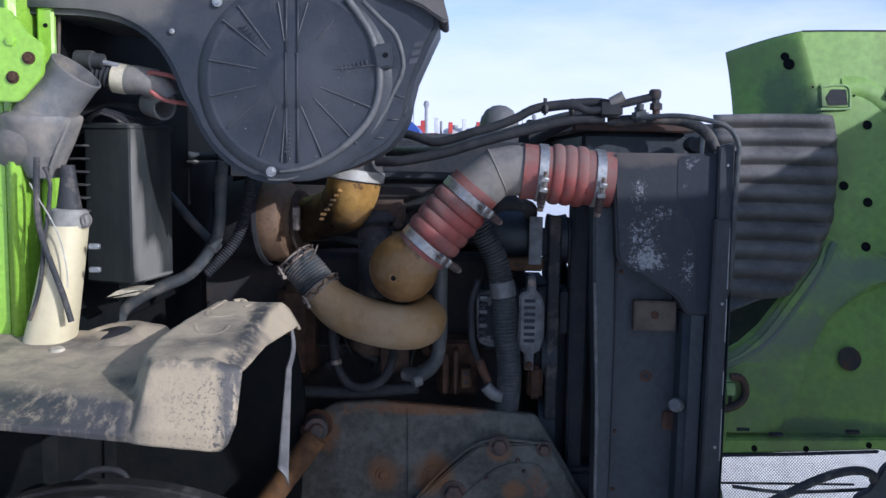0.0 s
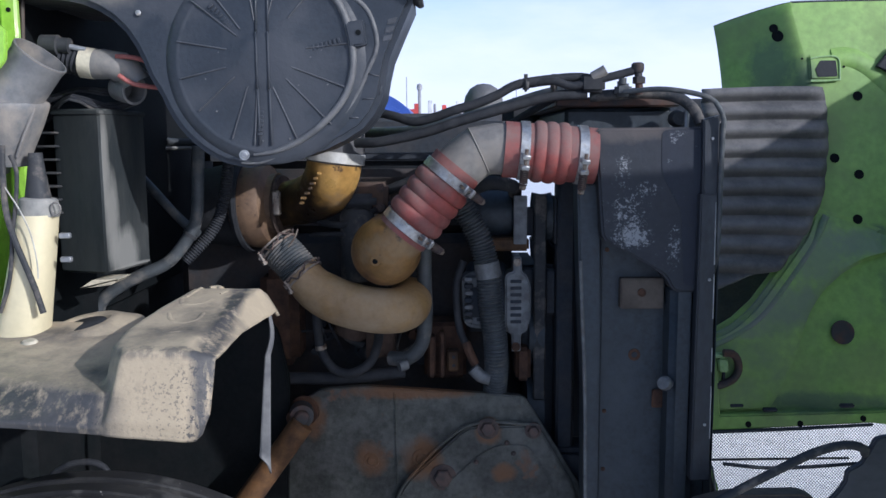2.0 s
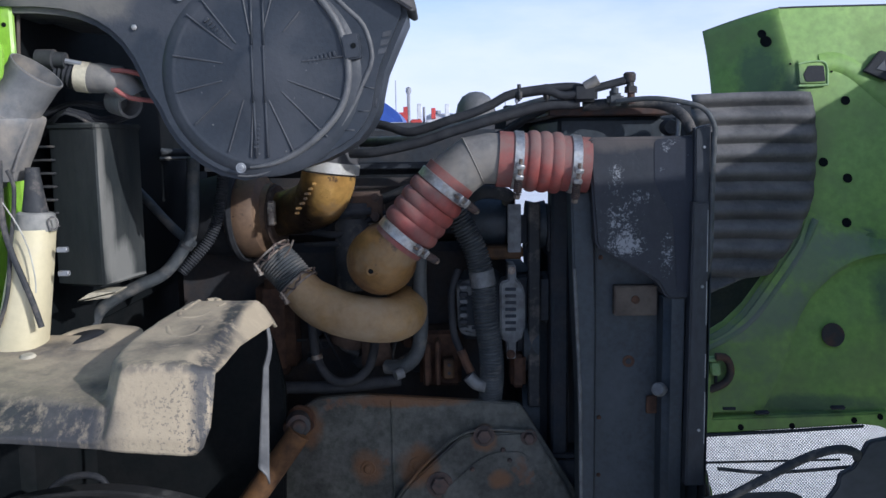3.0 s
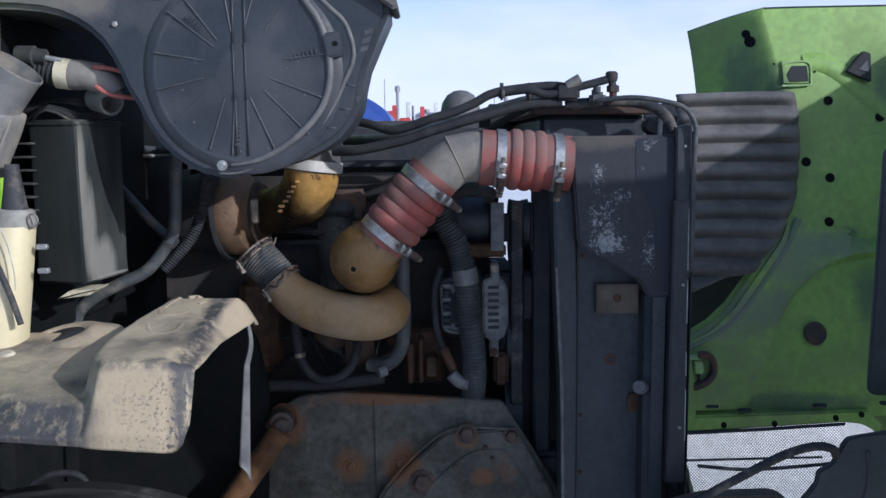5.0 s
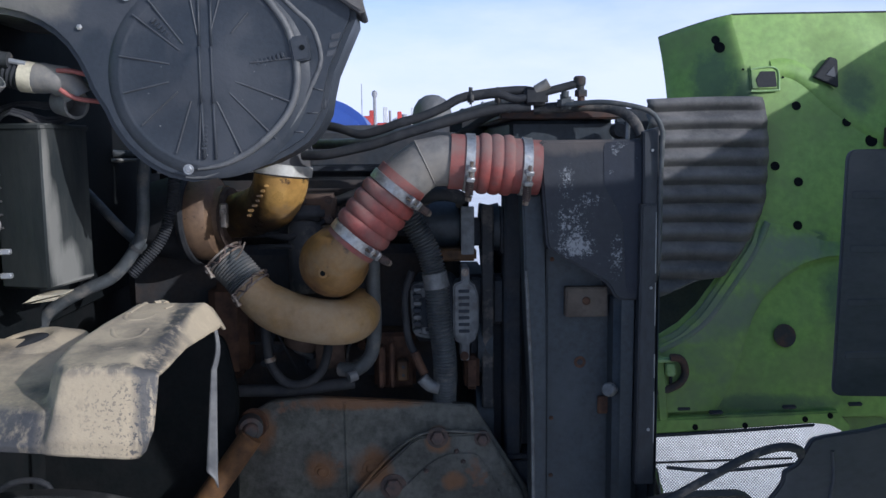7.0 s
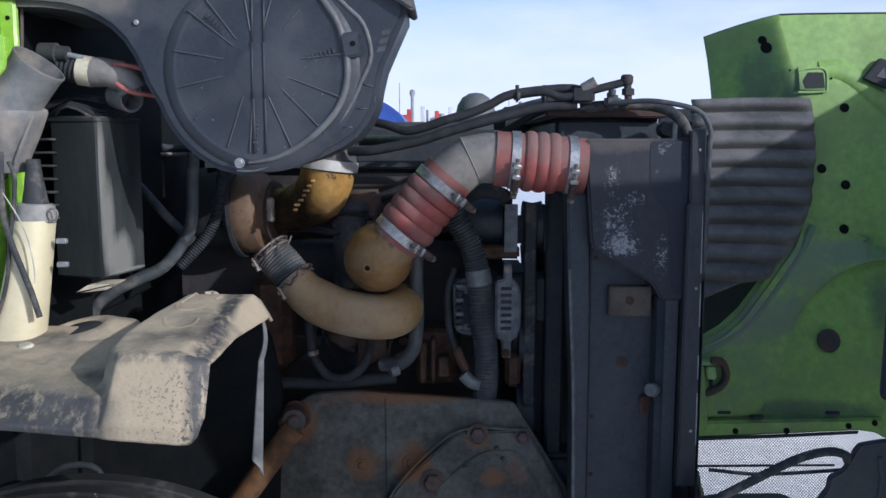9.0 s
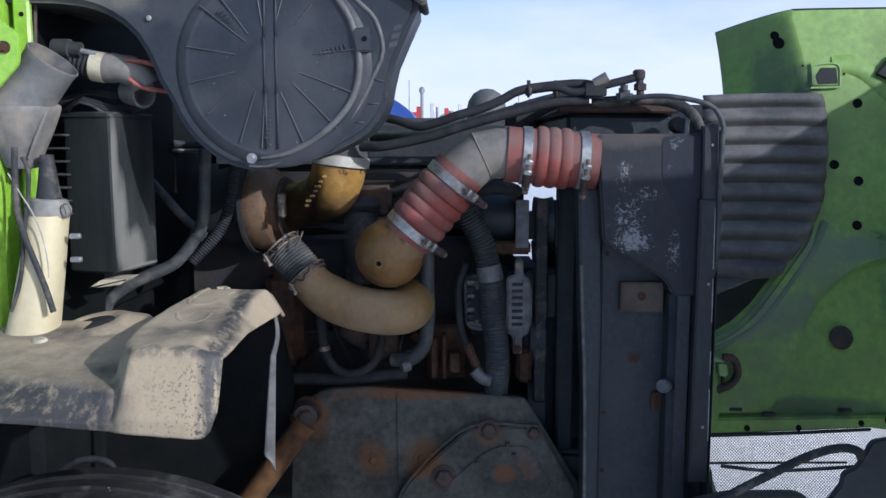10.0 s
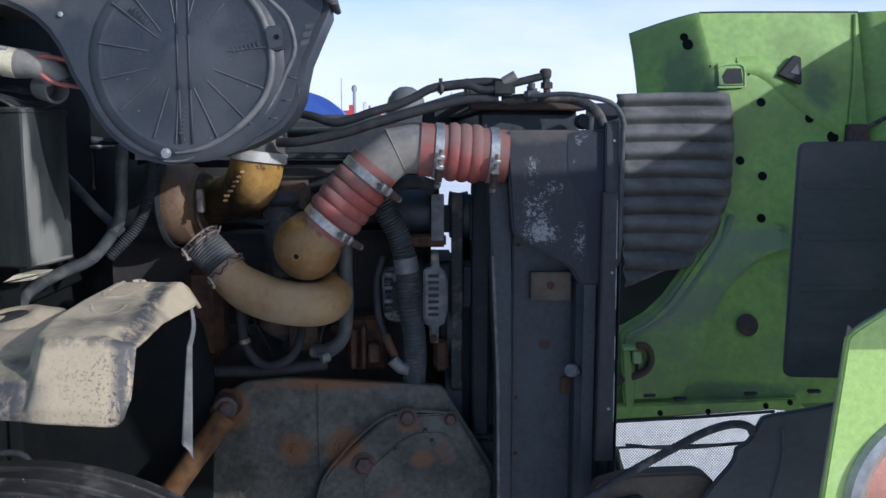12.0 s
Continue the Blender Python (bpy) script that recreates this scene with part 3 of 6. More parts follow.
def prism(outline, z0, z1, bevel=0.006):
    """A block: an outline in x and y, from z0 up to z1."""
    bm = bmesh.new()
    f = bm.faces.new([bm.verts.new((p[0], p[1], z0)) for p in outline])
    ext = bmesh.ops.extrude_face_region(bm, geom=[f])
    bmesh.ops.translate(bm, vec=(0, 0, z1 - z0), verts=[v for v in ext["geom"] if isinstance(v, bmesh.types.BMVert)])
    bmesh.ops.recalc_face_normals(bm, faces=bm.faces)
    if bevel:
        bmesh.ops.bevel(bm, geom=bm.edges[:], offset=bevel, segments=2, affect="EDGES")
    return bm


# ---------------------------------------------------------------- ground and distance
def build_ground():
    def fn(u, v):
        x, y = (0.6 * math.sinh(9.2 * (2 * w - 1)) for w in (u, v))
        # added bank, sloped towards the sun to brighten the snow behind the mesh
        bank = 0.55 * step01(y, 3.5, 5.3) * (1 - step01(y, 5.6, 9.0)) * (1 + 0.4 * noise.noise((x * 0.5, y * 0.5, 3)))
        lumps = 0.05 * noise.noise((x * 0.35, y * 0.35, 0)) * min(1, (abs(x) + abs(y)) / 8)
        return Vector((x, y, GROUND + bank + lumps))
    single("ground", surface_of(fn, 200, 200), "snow", "packed snow with an added bank tilted to catch the sun", "ground", kind="structure")


def far_truck(x, y, colour, label):
    t = thing("truck", label, "truck", "trucks parked far across the yard", at=(x, y, GROUND))
    part("tank_body", lathe([(0, -3.4), (1.0, -3.3), (1.15, -3.0), (1.15, 3.0), (1.0, 3.3), (0, 3.4)], (x + 1.5, y, GROUND + 2.55), (1, 0, 0), 24), "far_white", t, "white tank")
    part("cab", slab([(x - 4.2, GROUND + 0.7), (x - 4.2, GROUND + 2.3), (x - 3.9, GROUND + 2.5), (x - 3.8, GROUND + 3.75), (x - 3.1, GROUND + 3.8), (x - 3.1, GROUND + 0.7)], y - 1.1, y + 1.1, 0.08), colour, t)
    part("pump_box", box((x - 2.9, y - 1.0, GROUND + 0.95), (x - 2.1, y + 1.0, GROUND + 3.3), 0.08), colour, t)
    for k in range(4):
        part("hatch", lathe([(0, 0.25), (0.2, 0.25), (0.22, 0), (0, 0)], (x - 1.0 + 1.6 * k, y, GROUND + 3.65), (0, 0, 1), 12), "far_grey", t)
    part("chassis", box((x - 4.5, y - 0.5, GROUND + 0.55), (x + 4.8, y + 0.5, GROUND + 0.95), 0.05), "dark", t)
    for wx in (-3.8, 2.6, 3.8):
        part("wheel", lathe([(0, -0.15), (0.3, -0.15), (0.5, -0.13), (0.52, 0), (0.5, 0.13), (0.3, 0.15), (0, 0.15)], (x + wx, y - 1.0, GROUND + 0.52), (0, 1, 0), 24), "tyre", t)
    part("exhaust_pipe", tube([(x - 2.98, y - 0.9, GROUND + 0.9), (x - 2.98, y - 0.9, GROUND + 5.0)], 0.11, 10, 0.5), "far_grey", t)
    part("stack_cap", lathe([(0, 0.5), (0.16, 0.42), (0.2, 0.2), (0.12, 0.0), (0, 0)], (x - 2.98, y - 0.9, GROUND + 5.0), (0, 0, 1), 12), "far_grey", t)
    part("mast", tube([(x - 3.9, y, GROUND + 3.6), (x - 3.9, y, GROUND + 6.0)], 0.03, 6, 0.5), "far_grey", t)
    for k, hgt in enumerate((4.15, 4.35, 4.05, 4.3, 4.1, 4.2)):
        part("stanchion", box((x - 3.35 + 0.95 * k, y - 1.0, GROUND + 3.3), (x - 3.05 + 0.95 * k, y - 0.8, GROUND + hgt), 0.03), colour if k % 2 == 0 else "far_white", t)
    part("exhaust_pipe", tube([(x - 1.98, y + 0.9, GROUND + 0.9), (x - 1.98, y + 0.9, GROUND + 4.2)], 0.09, 10, 0.5), "far_grey", t)


def blue_truck():
    x, y = -1.85, 14.0
    t = thing("blue_truck", "blue truck with a rounded sleeper roof parked behind", "truck", at=(x, y, GROUND))
    prof = [(x - 3.0, 0.6), (x - 3.0, 2.45), (x - 0.6, 2.55), (x + 0.4, 2.52), (x + 0.95, 2.36), (x + 1.28, 2.08), (x + 1.32, 1.0), (x + 1.25, 0.6)]
    part("cab", slab(round_outline(prof, 0.25), y, y + 2.2, 0.12, seg=4), "blue", t)
    part("window", slab(round_outline([(x - 0.1, 2.16), (x + 0.35, 2.16), (x + 0.32, 2.30), (x - 0.08, 2.32)], 0.03), y - 0.02, y + 0.02, 0.01), "far_grey", t)
    part("side_stripe", slab([(x - 2.9, 2.0), (x - 2.9, 2.05), (x + 1.27, 2.0), (x + 1.27, 1.96)], y - 0.012, y + 0.02, 0), "far_white", t)
    for wx in (-2.2, 0.4):
        part("wheel", lathe([(0, -0.15), (0.3, -0.15), (0.5, -0.13), (0.52, 0), (0.5, 0.13), (0.3, 0.15), (0, 0.15)], (x + wx, y - 0.05, GROUND + 0.52), (0, 1, 0), 24), "tyre", t)


# ---------------------------------------------------------------- the truck: cab and chassis
def build_cab():
    cab = thing("cab", "lime green truck cab with its bare front corner", "cab", kind="structure", at=(-1.2, 2.4, GROUND))
    # near-black box added to paint the shade below the cab
    part("under_cab", box((-2.6, 1.62, 0.45), (-0.74, 3.3, 1.285), 0.02), "pitch", cab, "underside of the cab, shade painted near-black")
    part("cab_wall", box((-2.6, 1.50, 1.29), (-0.728, 3.3, 2.3), 0.02), "green_gloss", cab, "lime green sheet metal")
    part("corner_post", box((-0.742, 1.485, 1.29), (-0.716, 1.515, 2.2), 0.008), "green_gloss", cab)
    part("flange", box((-0.716, 1.56, 1.30), (-0.686, 1.575, 2.2), 0.004), "green_gloss", cab)
    # firewall colour carries the darkness inside the bay
    part("firewall", box((-0.728, 1.60, 1.27), (-0.70, 3.3, 1.95), 0.004), "pitch", cab, "firewall, darkness of the bay painted near-black")
    plate = part("hinge_plate", slab(round_outline([(-0.80, 1.88), (-0.70, 1.86), (-0.665, 1.818), (-0.643, 1.806), (-0.647, 1.757), (-0.688, 1.713), (-0.80, 1.715)], 0.008), 1.436, 1.444, 0.0015), "green_gloss", cab)
    part("bolt", hex_bolt((-0.668, 1.436, 1.783), (0, -1, 0), 0.007, 0.007), "rust", plate)
    part("bolt", hex_bolt((-0.695, 1.436, 1.752), (0, -1, 0), 0.007, 0.007), "rust", plate)
    part("bolt", hex_bolt((-0.697, 1.436, 1.81), (0, -1, 0), 0.009, 0.004, False), "green_gloss", plate)
    part("bolt_hole", lathe([(0, 0.001), (0.004, 0.001), (0.004, -0.002), (0, -0.002)], (-0.699, 1.5598, 1.853), (0, -1, 0), 16), "pitch", cab)
    part("hanger", tube([(-0.685, 1.585, 1.90), (-0.690, 1.585, 1.80)], 0.0035, 8), "tan", cab)


def build_frame():
    fr = thing("front_bracket", "grey painted steel frame bracket with rust and bolts", "bracket", at=(0, 2.0, 0.6))
    out = [(-0.43, 0.55), (-0.41, 0.84), (-0.30, 1.035), (-0.247, 1.068), (-0.145, 1.075), (0.216, 1.051), (0.36, 0.815), (0.40, 0.55)]
    part("plate", slab(round_outline(out, 0.015), 1.965, 1.985, 0.003), "plate", fr)
    out2 = [(-0.085, 0.55), (-0.085, 0.80), (-0.05, 0.86), (0.085, 0.985), (0.245, 0.99), (0.33, 0.84), (0.34, 0.55)]
    part("doubler_plate", slab(round_outline(out2, 0.02), 1.945, 1.962, 0.004), "plate", fr)
    part("weld_seam", tube([(-0.079, 1.963, 1.06), (-0.077, 1.963, 0.94), (-0.076, 1.963, 0.80)], 0.0025, 6), "plate", fr)
    part("inner_panel", slab(round_outline([(0.03, 0.55), (0.03, 0.845), (0.115, 0.925), (0.155, 0.945), (0.225, 0.945), (0.285, 0.83), (0.295, 0.55)], 0.02), 1.9415, 1.944, 0.001), "plate", fr)
    part("edge_weld", tube([(-0.086, 1.946, 0.78), (-0.05, 1.945, 0.862), (0.084, 1.945, 0.987), (0.245, 1.945, 0.992)], 0.0035, 8), "plate", fr)
    for x, z, r in ((0.132, 0.983, 0.017), (0.234, 0.978, 0.013), (0.03, 0.868, 0.021)):
        part("bolt", hex_bolt((x, 1.945, z), (0, -1, 0), r, 0.014), "rust_bolt", fr)
    for x, z in ((0.105, 0.905), (0.19, 0.925), (0.175, 0.95)):
        part("weld_nub", lathe([(0, 0.006), (0.004, 0.005), (0.006, 0.0)], (x, 1.9415, z), (0, -1, 0), 10), "rust_bolt", fr)
    for x, z, r in ((-0.135, 0.90, 0.018), (-0.02, 0.905, 0.022)):
        part("rivet_head", lathe([(0, 0.006), (r * 0.45, 0.0055), (r * 0.6, 0.002), (r * 0.95, 0.002), (r, 0.0), (0, -0.002)], (x, 1.965, z), (0, -1, 0), 20), "plate", fr)
    part("mount_boss", lathe([(0, 0.05), (0.018, 0.05), (0.021, 0.046), (0.021, 0.0), (0.034, 0.0), (0.034, -0.01)], (-0.285, 1.95, 1.022), (-0.3, -1, -0.1), 24), "rust", fr)
    rail = thing("frame_rail", "black truck frame rail caked in dirt", "frame", at=(0, 2.1, 0.6))
    part("web", box((-2.5, 2.0, 0.62), (0.55, 2.01, 0.90), 0.002), "dark", rail)
    part("flange", box((-2.5, 2.012, 0.90), (0.55, 2.09, 0.912), 0.002), "dark", rail)
    part("flange", box((-2.5, 2.012, 0.608), (0.55, 2.09, 0.62), 0.002), "dark", rail)
    arm = thing("shock_absorber", "rusty orange shock absorber tube", "shock absorber", at=(-0.35, 1.86, 0.8))
    part("tube", tube([(-0.275, 1.87, 1.02), (-0.40, 1.83, 0.85), (-0.52, 1.80, 0.69)], 0.026, 18), "rust_dark", arm)
    part("eye", lathe([(0, -0.03), (0.024, -0.03), (0.027, -0.024), (0.026, 0.010), (0.017, 0.012), (0.016, 0.024), (0.012, 0.028), (0, 0.029)], (-0.28, 1.895, 1.03), (0.2, -1, 0), 20), "rusty_black", arm)


def build_wheel():
    cx, cz, R = -0.53, GROUND + 0.515, 0.515
    w = thing("front_axle", "front axle end with a dusty tyre under the splash shield", "axle", at=(cx, 1.3, GROUND))
    prof = [(0.30, -0.13), (0.36, -0.150), (0.45, -0.155), (0.490, -0.145), (0.507, -0.128)]
    for k in range(5):
        a, b = -0.125 + 0.0535 * k, -0.089 + 0.0535 * k
        prof += [(R - 0.06 * a * a - 0.003, a), (R - 0.06 * a * a, a + 0.003), (R - 0.06 * b * b, b - 0.003), (R - 0.06 * b * b - 0.003, b)]
        if k < 4:
            prof += [(R - 0.020, b + 0.002), (R - 0.020, b + 0.0155)]
    prof += [(0.507, 0.128), (0.490, 0.145), (0.45, 0.155), (0.36, 0.15), (0.30, 0.13)]
    part("tyre", lathe(prof, (cx, 1.31, cz), (0, 1, 0), 120), "tyre", w, angle=30)
    part("hub", lathe([(0, -0.10), (0.06, -0.10), (0.07, -0.06), (0.09, 0.0), (0.09, 0.30), (0, 0.30)], (cx, 1.31, cz), (0, 1, 0), 24), "dark", w)
    part("axle_beam", box((cx - 0.05, 1.62, cz - 0.09), (cx + 0.05, 3.0, cz + 0.02), 0.01), "dark", w)
    rim = part("rim", lathe([(0.30, -0.13), (0.28, -0.12), (0.26, -0.04), (0.10, -0.02), (0.08, -0.08), (0, -0.08)], (cx, 1.31, cz), (0, 1, 0), 48), "alloy", w)
    for k in range(10):
        a = k * math.pi / 5
        part("wheel_nut", hex_bolt((cx + 0.14 * math.cos(a), 1.285, cz + 0.14 * math.sin(a)), (0, -1, 0), 0.014, 0.02, False), "bolt", rim)


def build_shield():
    """The dusty plastic splash shield over the wheel: a raised box near its open end, a front lip and a hanging flange."""
    sh = thing("splash_shield", "black plastic splash shield thick with pale dust", "splash shield", at=(-0.5, 1.4, 1.2))

    def along(v, *rows):
        return float(np.interp(v, [r[0] for r in rows], [r[1] for r in rows]))

    def fn(u, v):
        # v runs up the front lip (to 0.36) and then back over the top
        y = along(v, (0, 1.210), (0.06, 1.207), (0.28, 1.228), (0.305, 1.231), (0.325, 1.238), (0.36, 1.252), (1, 1.548))
        rise = along(v, (0, 0.0), (0.285, 0.945), (0.303, 0.985), (0.318, 0.998), (0.335, 1.0), (1, 1.0))
        end = along(v, (0, -0.303), (0.03, -0.292), (0.10, -0.282), (0.36, -0.276), (0.62, -0.272), (0.92, -0.254), (1, -0.252))
        ridge = along(v, (0, -0.326), (0.36, -0.322), (0.62, -0.300), (1, -0.275))
        drop = along(v, (0, 0.0), (0.2, 0.004), (0.28, 0.009), (0.36, 0.014), (0.45, 0.0175), (0.62, 0.022), (0.90, 0.038), (1, 0.040))
        x = -1.25 + (end + 1.25) * u ** 0.5
        # the plain top runs back towards the closed end
        y += along(x, (-0.75, 0.085), (-0.61, 0.065), (-0.50, 0.025), (-0.44, 0.0)) * along(v, (0.06, 0.0), (0.36, 1.0), (1.0, 0.0))
        low, high = 1.283 + 0.12 * (y - 1.24), 1.342 + 0.125 * (y - 1.25)
        # the raised box swells outward just behind its front edge
        swell = along(y, (1.235, 0.004), (1.262, 0.026), (1.32, 0.031), (1.42, 0.017), (1.55, -0.012)) + 0.014 * (1 - rise)
        raised = along(x + swell, (-0.423, 0.0), (-0.414, 0.08), (-0.402, 0.93), (-0.394, 1.0))
        top = low + (high - low) * raised
        fall = along((x - ridge) / (end - ridge), (-0.05, 0.0), (0.06, 0.05), (0.8, 0.75), (1.0, 1.0))
        bottom = 1.219 + 0.075 * (-0.29 - x)
        z = bottom + (top - bottom) * rise - drop * fall
        y += 0.010 * fall * fall * (1 - step01(v, 0.2, 0.45)) - 0.007 * raised * (1 - rise)
        z -= 0.014 * step01(v, 0.94, 1.0)
        z += 0.0010 * noise.noise((x * 30, y * 30, z * 30))
        return Vector((x, y, z))
    thicken(part("shell", surface_of(fn, 170, 100), "shield", sh, "dust-covered moulded shell", angle=80), 0.005)
    marks = (((-0.392, 1.392), (-0.378, 1.360), (-0.354, 1.345), (-0.339, 1.362), (-0.338, 1.392)),
             ((-0.394, 1.462), (-0.388, 1.444), (-0.372, 1.436), (-0.352, 1.440), (-0.344, 1.462)),
             ((-0.391, 1.474), (-0.386, 1.500), (-0.380, 1.528)),
             ((-0.366, 1.532), (-0.354, 1.538), (-0.346, 1.530)),
             ((-0.338, 1.492), (-0.330, 1.508)),
             ((-0.388, 1.318), (-0.366, 1.306), (-0.340, 1.312)))
    for line in marks:
        part("moulded_mark", tube([(x, y, 1.3394 + 0.125 * (y - 1.25)) for x, y in line], 0.0064, 12, 0.006), "shield", sh)

    def tail(u, v):
        w = 0.0025 + 0.017 * v ** 0.8
        w *= 1 - 0.97 * step01(v, 0.90, 1.0)
        return Vector((-0.256 + 0.006 * math.sin(math.pi * min(1.0, v * 4)) - 0.008 * v - w * u, 1.500 - 0.006 * u, 1.338 - 0.282 * v + 0.012 * u * step01(v, 0.8, 1.0)))
    thicken(part("edge_flange", surface_of(tail, 4, 40), "rim_pale", sh, "bare grey edge flange"), 0.003)
    part("cup", lathe([(0.098, -0.016), (0.080, -0.007), (0.062, 0.003), (0.048, 0.007), (0.041, 0.005), (0.036, 0.0015), (0.033, 0.0005), (0, 0.0005)], (-0.580, 1.515, 1.3165), (-0.16, -0.14, 1), 44), "shield", sh, "moulded cup rim")
    # dark disc stands in for the shade inside the cup
    part("cup_floor", lathe([(0, 0.002), (0.035, 0.002), (0.038, 0.0), (0, 0.0)], (-0.580, 1.515, 1.3175), (-0.16, -0.14, 1), 32), "hose", sh, "dark disc painting the shade in the cup")
    part("clip", lathe([(0, 0.006), (0.010, 0.005), (0.014, 0.0), (0, 0.0)], (-0.632, 1.425, 1.3065), (0, -0.12, 1), 20), "tape", sh, "pale plastic clip")
    # sheet added behind the wheel, its near-black standing in for shade
    part("wheel_liner", slab(round_outline([(-1.2, 0.62), (-1.2, 1.24), (-0.34, 1.24), (-0.31, 1.10), (-0.33, 0.62)], 0.04), 1.92, 1.94, 0.004), "pitch", sh, "near-black sheet added for the shade behind the wheel")
    single("brake_line", tube([(-0.66, 1.50, 1.035), (-0.642, 1.50, 1.056), (-0.616, 1.50, 1.072), (-0.58, 1.50, 1.077), (-0.555, 1.50, 1.068), (-0.54, 1.50, 1.04)], 0.006, 12), "hose", "black dusty brake hose arching behind the tyre", "hose")


def build_left_things():
    # battery box
    b = thing("battery_box", "black steel box with dust and a painted sunlit streak beside the cab", "box", at=(-0.58, 1.7, 1.38))
    part("body", prism([(-0.668, 1.628), (-0.570, 1.597), (-0.543, 1.745), (-0.668, 1.78)], 1.392, 1.682, 0.004), "box", b)
    part("lid_edge", prism([(-0.671, 1.626), (-0.570, 1.594), (-0.540, 1.747), (-0.671, 1.783)], 1.676, 1.688, 0.003), "box", b)
    for k in range(7):
        part("fin", box((-0.690, 1.61, 1.50 + 0.024 * k), (-0.655, 1.66, 1.504 + 0.024 * k), 0.001), "rubber", b)
    bk = thing("box_bracket", "pale dusty bracket below the black box", "bracket", at=(-0.6, 1.62, 1.36))
    part("tongue", slab(round_outline([(-0.625, 1.365), (-0.565, 1.372), (-0.55, 1.383), (-0.60, 1.381)], 0.004), 1.60, 1.66, 0.002), "tape", bk)
    # washer bottle
    bo = thing("washer_bottle", "yellowed plastic reservoir bottle strapped to the cab", "bottle", at=(-0.64, 1.47, 1.30))
    def flask(u, v):
        a, z = 2 * math.pi * u, 1.297 + 0.213 * min(1.0, v / 0.9)
        k = (1.51 - z) / 0.213
        mid, w, dep = -0.637 - 0.034 * k - 0.006 * k * k, 0.0305 + 0.008 * k + 0.004 * k ** 3, 0.036 + 0.008 * k
        w, dep = (c * (1 - step01(v, 0.9, 1.0) * 0.98) for c in (w, dep))
        ca, sa = math.cos(a), math.sin(a)
        return Vector((mid + w * math.copysign(abs(ca) ** 0.8, ca), 1.49 + dep * math.copysign(abs(sa) ** 0.8, sa), z))
    part("body", surface_of(flask, 48, 40), "bottle", bo, angle=80)
    part("cap", lathe([(0, 0.030), (0.026, 0.030), (0.030, 0.027), (0.033, 0.004), (0.032, 0.0), (0, 0.0)], (-0.635, 1.49, 1.508), (0.05, 0, 1), 36), "capgrey", bo, "grey lid")
    part("neck", lathe([(0, 0.0), (0.021, 0.0), (0.017, 0.025), (0.013, 0.055), (0.011, 0.075), (0, 0.075)], (-0.637, 1.495, 1.537), (0.0, 0, 1), 24), "rubber", bo, "dark funnel neck")
    ring = [Vector((-0.597 + 0.008 * math.cos(a), 1.47, 1.521 + 0.010 * math.sin(a))) for a in np.linspace(0, 2 * math.pi, 18)[:-1]]
    part("ring", sweep(ring, 0.0016, 6, closed=True), "alu", bo)
    for z in (1.475, 1.435):
        part("clip", box((-0.60, 1.48, z - 0.0045), (-0.582, 1.49, z + 0.0045), 0.0012), "alloy", bo)
    for pts, r, mat, lab in (
            ([(-0.6644, 1.443, 1.6249), (-0.6664, 1.443, 1.5825), (-0.6654, 1.443, 1.523), (-0.6553, 1.443, 1.4765), (-0.6402, 1.443, 1.4331), (-0.6261, 1.443, 1.3927), (-0.615, 1.443, 1.3524)], 0.0052, "rubber", "black drain hose hanging across the bottle"),
            ([(-0.6553, 1.448, 1.6088), (-0.6462, 1.448, 1.5825), (-0.6523, 1.448, 1.523), (-0.6594, 1.448, 1.4836), (-0.6664, 1.448, 1.423), (-0.6765, 1.448, 1.3827), (-0.6886, 1.448, 1.3524)], 0.0036, "rubber", "black hose curving down past the bottle"),
            ([(-0.6766, 1.441, 1.5825), (-0.6594, 1.441, 1.5512), (-0.6412, 1.441, 1.5199), (-0.6261, 1.441, 1.4806), (-0.619, 1.441, 1.4372), (-0.619, 1.441, 1.4099)], 0.0012, "wire_pale", "thin pale wire in front of the bottle")):
        single("hose" if r > 0.002 else "wire", tube(pts, r, 10), mat, lab, "hose" if r > 0.002 else "wire")
    # grey duct with an open mouth
    du = thing("air_duct", "grey plastic duct elbow with an open mouth", "duct", at=(-0.68, 1.53, 1.6))
    mouth, ax = Vector((-0.6185, 1.495, 1.769)), Vector((0.62, -0.07, 0.78)).normalized()
    prof = [(0.046, -0.130), (0.0455, -0.075), (0.0435, -0.070), (0.0435, -0.01), (0.0450, -0.002), (0.0445, 0.002), (0.0420, 0.002), (0.040, -0.05), (0.038, -0.10), (0.0, -0.11)]
    part("sleeve", lathe(prof, mouth, ax, 44), "greyduct", du)
    part("mouth_lip", sweep([mouth + (ax.orthogonal().normalized() * math.cos(a) + ax.cross(ax.orthogonal().normalized()) * math.sin(a)) * 0.0438 for a in np.linspace(0, 2 * math.pi, 45)[:-1]], 0.0016, 8, closed=True), "alu", du, "pale lip")
    funnel = [(0.036, 0.010), (0.057, 0.006), (0.0655, 0.001), (0.0665, -0.003), (0.064, -0.012), (0.053, -0.042), (0.038, -0.076), (0.027, -0.104), (0.0, -0.106)]
    part("boot", lathe(funnel, (-0.688, 1.512, 1.694), (0.02, -0.06, 1), 44), "greyduct", du, "tapering rubber boot")
    part("boot_fold", tube([(-0.629, 1.487, 1.686), (-0.637, 1.484, 1.664), (-0.648, 1.483, 1.640), (-0.663, 1.486, 1.606)], 0.0030, 10), "alu", du, "pale folded edge")
    part("elbow", tube([mouth - ax * 0.10, mouth - ax * 0.14, Vector((-0.735, 1.53, 1.64)), Vector((-0.75, 1.58, 1.61))], 0.046, 28), "greyduct", du)
